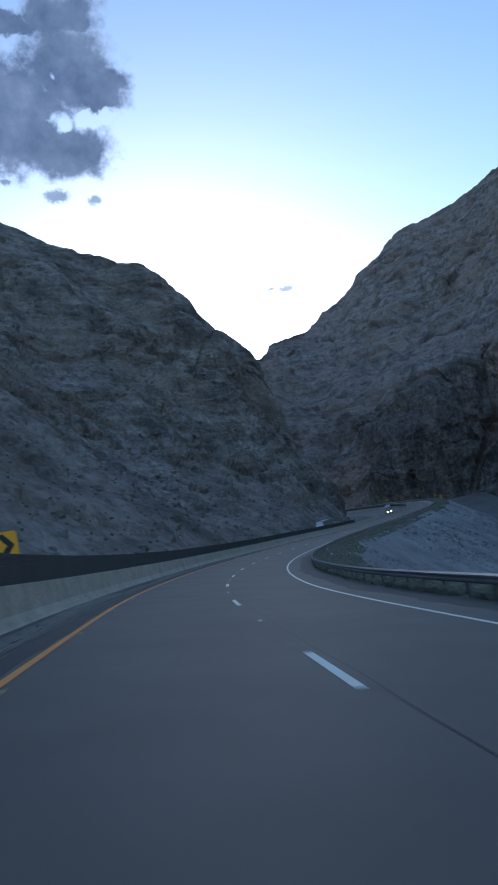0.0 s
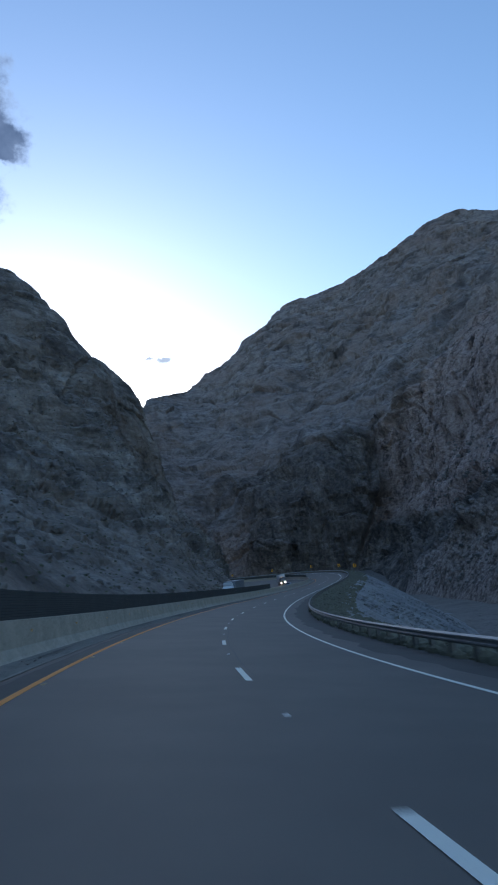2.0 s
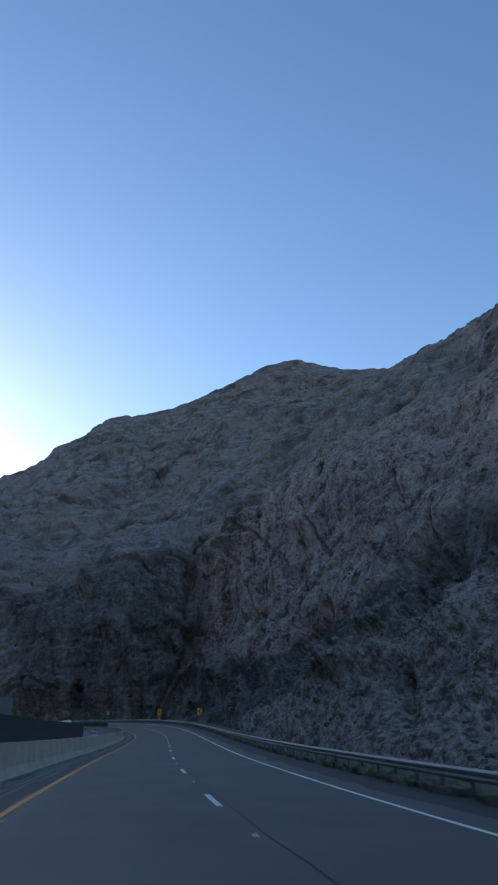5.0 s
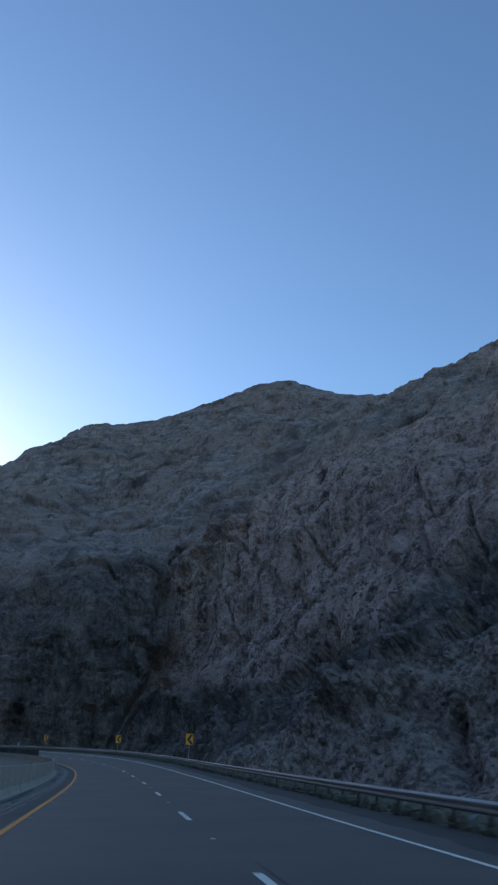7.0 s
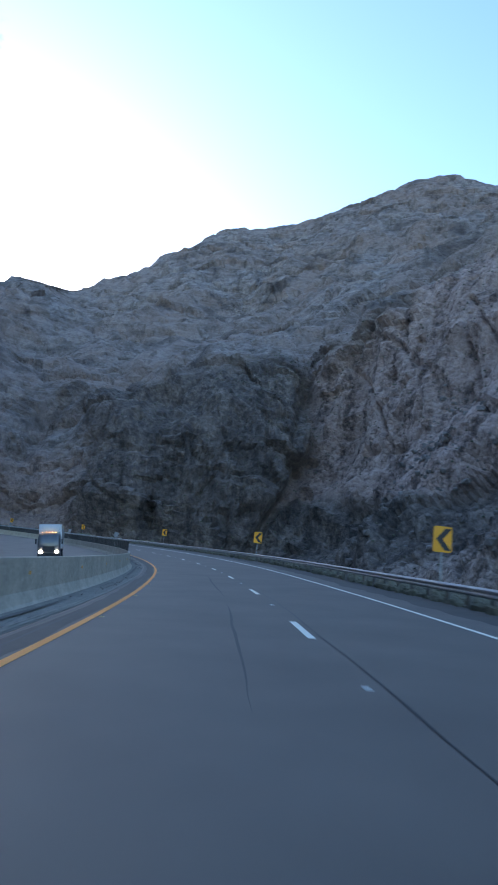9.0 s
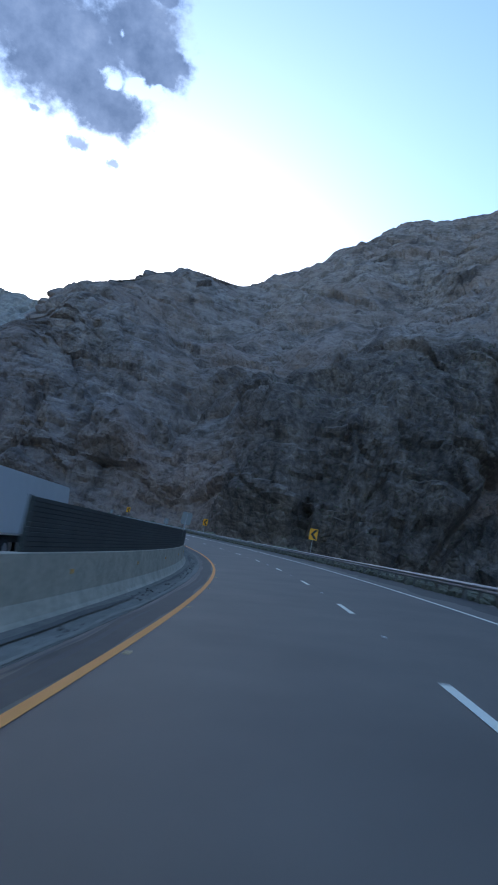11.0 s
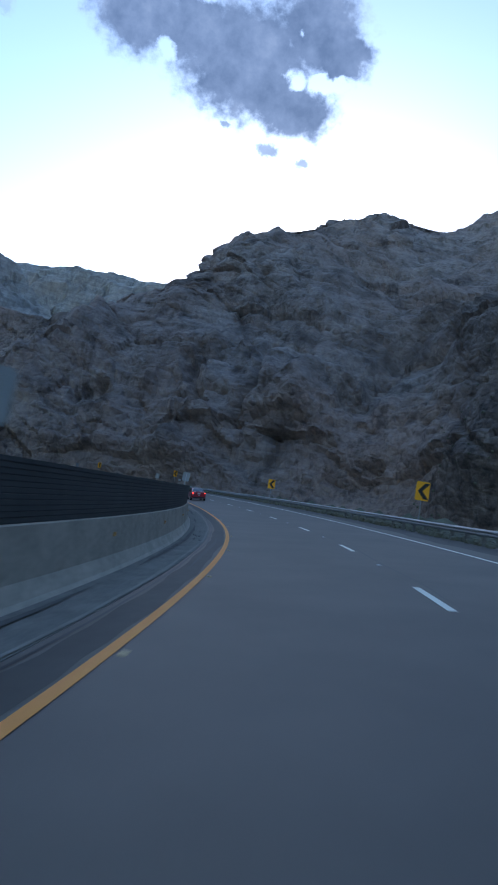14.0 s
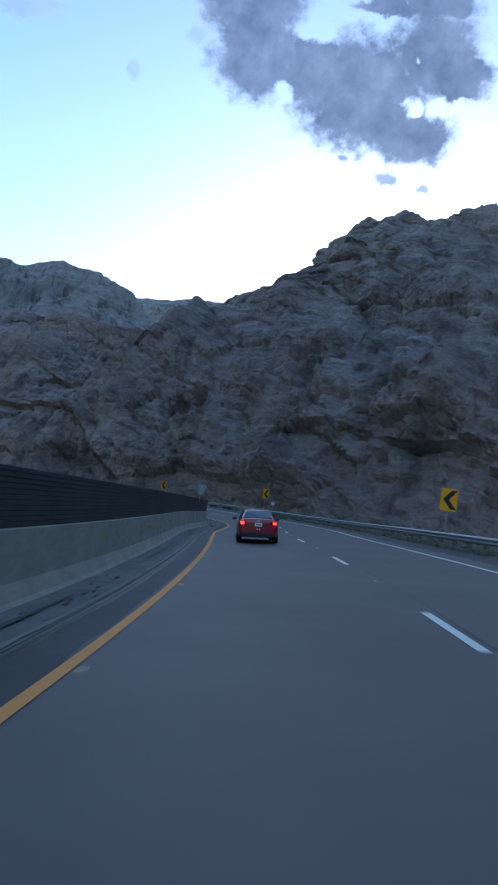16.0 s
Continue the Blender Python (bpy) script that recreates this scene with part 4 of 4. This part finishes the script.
def ring_body(name, stations, mat, parent, label="", bevel=True):
    """A shell through cross-sections: (y, [(half width, z), ...]) from the sill up to the middle of the top."""
    verts, faces = [], []
    k = None
    for y, sec in stations:
        ring = [(-w, y, z) for w, z in sec] + [(w, y, z) for w, z in reversed(sec)]
        k = len(ring)
        verts += ring
    n = len(stations)
    for i in range(n - 1):
        for j in range(k):
            faces.append((i * k + j, i * k + (j + 1) % k, (i + 1) * k + (j + 1) % k, (i + 1) * k + j))
    faces += [tuple(range(k)), tuple((n - 1) * k + j for j in reversed(range(k)))]
    me = mesh_of(name, verts, faces, mat)
    bm = bmesh.new()
    bm.from_mesh(me)
    bmesh.ops.recalc_face_normals(bm, faces=bm.faces[:])
    for f in bm.faces:
        f.smooth = True
    bm.to_mesh(me)
    bm.free()
    ob = part(name, me, parent, label)
    if bevel:
        md = ob.modifiers.new("round", "SUBSURF")
        md.levels = md.render_levels = 2
    return ob


def wheel(parent, x, y, r, width):
    bm = bmesh.new()
    bmesh.ops.create_cone(bm, cap_ends=True, segments=28, radius1=r, radius2=r, depth=width, matrix=Matrix.Rotation(radians(90), 4, "Y"))
    tyre = part("wheel", bm_mesh("tyre", bm, RUBBER, 0.03), parent, "black rubber tyre", pose(x, y, r))
    bm = bmesh.new()
    bmesh.ops.create_cone(bm, cap_ends=True, segments=24, radius1=r * 0.66, radius2=r * 0.6, depth=width + 0.02, matrix=Matrix.Rotation(radians(90), 4, "Y"))
    part("rim", bm_mesh("rim", bm, RIM, 0.01), tyre, "alloy rim")
    return tyre


def sedan(body_paint, label, tail_on, head_on):
    """A four-door saloon that faces +y, on the ground at its middle."""
    car = new("car")
    L = 2.32
    def sec(w_sill, w_mid, z_sill, z_mid, z_top, w_top):
        return [(w_sill * 0.9, z_sill), (w_sill, z_sill + 0.06), (w_mid, z_mid - 0.12), (w_mid, z_mid), (w_top, z_top), (w_top * 0.55, z_top + 0.015)]
    body = [(-L, sec(0.62, 0.72, 0.36, 0.72, 0.98, 0.60)), (-L + 0.06, sec(0.78, 0.84, 0.30, 0.76, 1.03, 0.70)), (-L + 0.35, sec(0.86, 0.90, 0.24, 0.80, 1.05, 0.76)),
            (-L + 1.0, sec(0.88, 0.91, 0.20, 0.80, 0.98, 0.80)), (-0.3, sec(0.89, 0.91, 0.18, 0.80, 0.95, 0.82)), (0.8, sec(0.89, 0.91, 0.18, 0.78, 0.93, 0.80)),
            (1.4, sec(0.88, 0.90, 0.20, 0.74, 0.90, 0.74)), (2.0, sec(0.84, 0.86, 0.22, 0.66, 0.80, 0.66)), (L - 0.08, sec(0.74, 0.76, 0.26, 0.58, 0.70, 0.55)), (L, sec(0.6, 0.62, 0.32, 0.52, 0.62, 0.45))]
    ring_body("body", body, body_paint, car)
    def cab(w0, z0, w1, z1):
        return [(w0 * 0.96, z0 - 0.12), (w0, z0), (w0 * 0.55 + w1 * 0.45, z0 * 0.5 + z1 * 0.5), (w1, z1 - 0.05), (w1 * 0.8, z1), (w1 * 0.4, z1 + 0.012)]
    roof = [(-1.72, cab(0.74, 0.99, 0.60, 1.06)), (-1.45, cab(0.78, 0.98, 0.60, 1.20)), (-1.0, cab(0.80, 0.97, 0.58, 1.40)), (-0.5, cab(0.81, 0.96, 0.58, 1.455)),
            (0.0, cab(0.81, 0.95, 0.59, 1.46)), (0.45, cab(0.80, 0.94, 0.58, 1.40)), (0.95, cab(0.78, 0.92, 0.58, 1.15)), (1.2, cab(0.74, 0.90, 0.58, 0.96))]
    ring_body("cabin", roof, body_paint, car, "roof and pillars")
    def pane(name, pts, lab):
        bm = bmesh.new()
        bm.faces.new([bm.verts.new(q) for q in pts])
        r = bmesh.ops.extrude_face_region(bm, geom=bm.faces[:])
        bmesh.ops.translate(bm, vec=(0, 0, -0.012), verts=[g for g in r["geom"] if isinstance(g, bmesh.types.BMVert)])
        part(name, bm_mesh(name, bm, GLASS), car, lab)
    pane("rear_window", [(-0.62, -1.70, 1.075), (0.62, -1.70, 1.075), (0.56, -1.28, 1.33), (0.50, -1.06, 1.415), (-0.50, -1.06, 1.415), (-0.56, -1.28, 1.33)], "dark rear window")
    pane("windscreen", [(0.62, 1.14, 1.045), (-0.62, 1.14, 1.045), (-0.52, 0.50, 1.42), (0.52, 0.50, 1.42)], "dark windscreen")
    for sx in (-1, 1):
        bm = bmesh.new()
        pts = [(sx * 0.80, -1.15, 1.0), (sx * 0.81, 0.75, 0.98), (sx * 0.655, 0.32, 1.36), (sx * 0.64, -0.75, 1.38)]
        bm.faces.new([bm.verts.new(q) for q in pts])
        r = bmesh.ops.extrude_face_region(bm, geom=bm.faces[:])
        bmesh.ops.translate(bm, vec=(sx * 0.02, 0, 0.0), verts=[g for g in r["geom"] if isinstance(g, bmesh.types.BMVert)])
        part("side_window", bm_mesh("side_window", bm, GLASS), car, "dark side glass")
        lamp = box_mesh("tail_lamp", 0.34, 0.16, 0.15, LENS, 0.05)
        unit = part("tail_lamp", lamp, car, "red tail lamp cluster", pose(sx * 0.66, -L + 0.06, 0.86, 0, 0, sx * 14))
        part("bulb", box_mesh("bulb", 0.17, 0.02, 0.10, TAIL if tail_on else LENS, 0.008), unit, "lit brake light", pose(sx * 0.02, -0.078, 0))
        part("headlight", box_mesh("headlight", 0.30, 0.10, 0.13, HEAD if head_on else RIM, 0.03), car, "headlight", pose(sx * 0.58, L - 0.12, 0.62, 0, 0, -sx * 14))
        mirror = box_mesh("mirror", 0.22, 0.12, 0.14, body_paint, 0.04)
        part("mirror", mirror, car, "door mirror", pose(sx * 1.0, 0.55, 1.0))
        part("reflector", box_mesh("reflector", 0.05, 0.02, 0.05, MARKER, 0.005), car, "small bumper reflector", pose(sx * 0.05, -L - 0.012, 0.60))
        for y in (-1.42, 1.38):
            wheel(car, sx * 0.79, y, 0.33, 0.22)
    plate = part("number_plate", box_mesh("number_plate", 0.31, 0.014, 0.155, PLATE, 0.004), car, "white number plate", pose(0, -L - 0.012, 0.80))
    part("plate_bar", box_mesh("plate_bar", 0.22, 0.004, 0.05, PLATE_INK), plate, "dark bar", pose(0, -0.009, -0.01))
    part("badge", box_mesh("badge", 0.11, 0.012, 0.05, RIM, 0.01), car, "chrome badge", pose(0, -L + 0.005, 0.955))
    part("bumper", box_mesh("bumper", 1.36, 0.1, 0.16, TRIM, 0.04), car, "black lower bumper", pose(0, -L + 0.02, 0.36))
    part("grille", box_mesh("grille", 0.9, 0.06, 0.16, TRIM, 0.03), car, "black grille", pose(0, L - 0.02, 0.46))
    return tagged(car, label, "car")


def seat_on_road(ob, s, lat, turned=0.0, size=1.0):
    x, y, z = on_road(s, lat)
    bank = float(np.interp(s + START, STEP, LINE[:, 3]))
    ob.matrix_basis = pose(x, y, z, 0, 0, heading(s)) @ pose(0, 0, 0, 0, -bank) @ pose(0, 0, 0, 0, 0, turned) @ Matrix.Scale(size, 4)
    return ob


seat_on_road(sedan(RED, "dark red four-door saloon with lit tail lamps on the highway", True, False), 487.3, -0.48)
seat_on_road(sedan(SILVER, "silver saloon with bright headlights on the opposite carriageway", False, True), 262, -8.6, 180)


def lorry(label, lit, boxed):
    """A tractor with a box trailer that faces +y; its front is at the middle of the thing."""
    t = new("lorry")
    cab = [(-2.0, [(1.1, 0.75), (1.2, 0.9), (1.22, 1.8), (1.2, 2.6), (1.1, 3.0), (0.6, 3.05)]), (-1.4, [(1.1, 0.6), (1.22, 0.8), (1.24, 1.8), (1.22, 2.7), (1.12, 3.1), (0.6, 3.15)]),
           (-0.2, [(1.1, 0.5), (1.22, 0.7), (1.24, 1.8), (1.2, 2.5), (1.08, 2.85), (0.6, 2.95)]), (0.1, [(1.05, 0.45), (1.18, 0.6), (1.2, 1.55), (1.14, 2.3), (1.02, 2.6), (0.6, 2.7)]), (0.2, [(1.0, 0.5), (1.1, 0.7), (1.12, 1.4), (1.05, 1.6), (0.9, 1.7), (0.5, 1.75)])]
    ring_body("cab", cab, WHITE_BODY if boxed else CAB_GREY, t, "", False)
    ws = bmesh.new()
    ws.faces.new([ws.verts.new(q) for q in ((-1.02, 0.185, 1.66), (1.02, 0.185, 1.66), (1.0, 0.13, 2.34), (-1.0, 0.13, 2.34))])
    part("windscreen", bm_mesh("windscreen", ws, GLASS), t, "dark windscreen")
    part("trailer", box_mesh("trailer", 2.55, 11.5, 2.75, TRAILER if boxed else WHITE_BODY, 0.04), t, "long box body", pose(0, -8.4, 2.6))
    part("roof_fairing", box_mesh("roof_fairing", 2.1, 1.3, 0.8, WHITE_BODY, 0.18), t, "white roof fairing", pose(0, -1.0, 3.45))
    part("chassis", box_mesh("chassis", 1.0, 13.0, 0.3, TRIM, 0.03), t, "dark chassis", pose(0, -7.0, 0.95))
    part("bumper", box_mesh("bumper", 2.3, 0.3, 0.4, TRIM, 0.06), t, "dark bumper", pose(0, 0.15, 0.55))
    part("grille", box_mesh("grille", 1.3, 0.06, 0.7, TRIM, 0.03), t, "dark grille", pose(0, 0.2, 1.15))
    for sx in (-1, 1):
        part("headlight", box_mesh("headlight", 0.34, 0.1, 0.24, HEAD if lit else RIM, 0.04), t, "lit headlight" if lit else "headlight", pose(sx * 0.88, 0.24, 0.85))
        part("mirror", box_mesh("mirror", 0.16, 0.14, 0.6, TRIM, 0.04), t, "door mirror", pose(sx * 1.42, 0.0, 2.0))
        for y in (-0.7, -3.6, -4.8, -11.6, -12.8):
            wheel(t, sx * 1.05, y, 0.5, 0.32)
    for k in range(5):
        part("marker_lamp", box_mesh("marker_lamp", 0.08, 0.05, 0.05, AMBER_LAMP if lit else AMBER, 0.01), t, "amber roof lamp", pose(-0.7 + 0.35 * k, -0.1, 3.03))
    return tagged(t, label, "lorry")


seat_on_road(lorry("white-topped lorry with lit headlights on the opposite carriageway", True, False), 346, -12.6, 180)
seat_on_road(lorry("white lorry with a grey trailer behind the median screen", False, True), 182, -8.5, 180, 0.78)
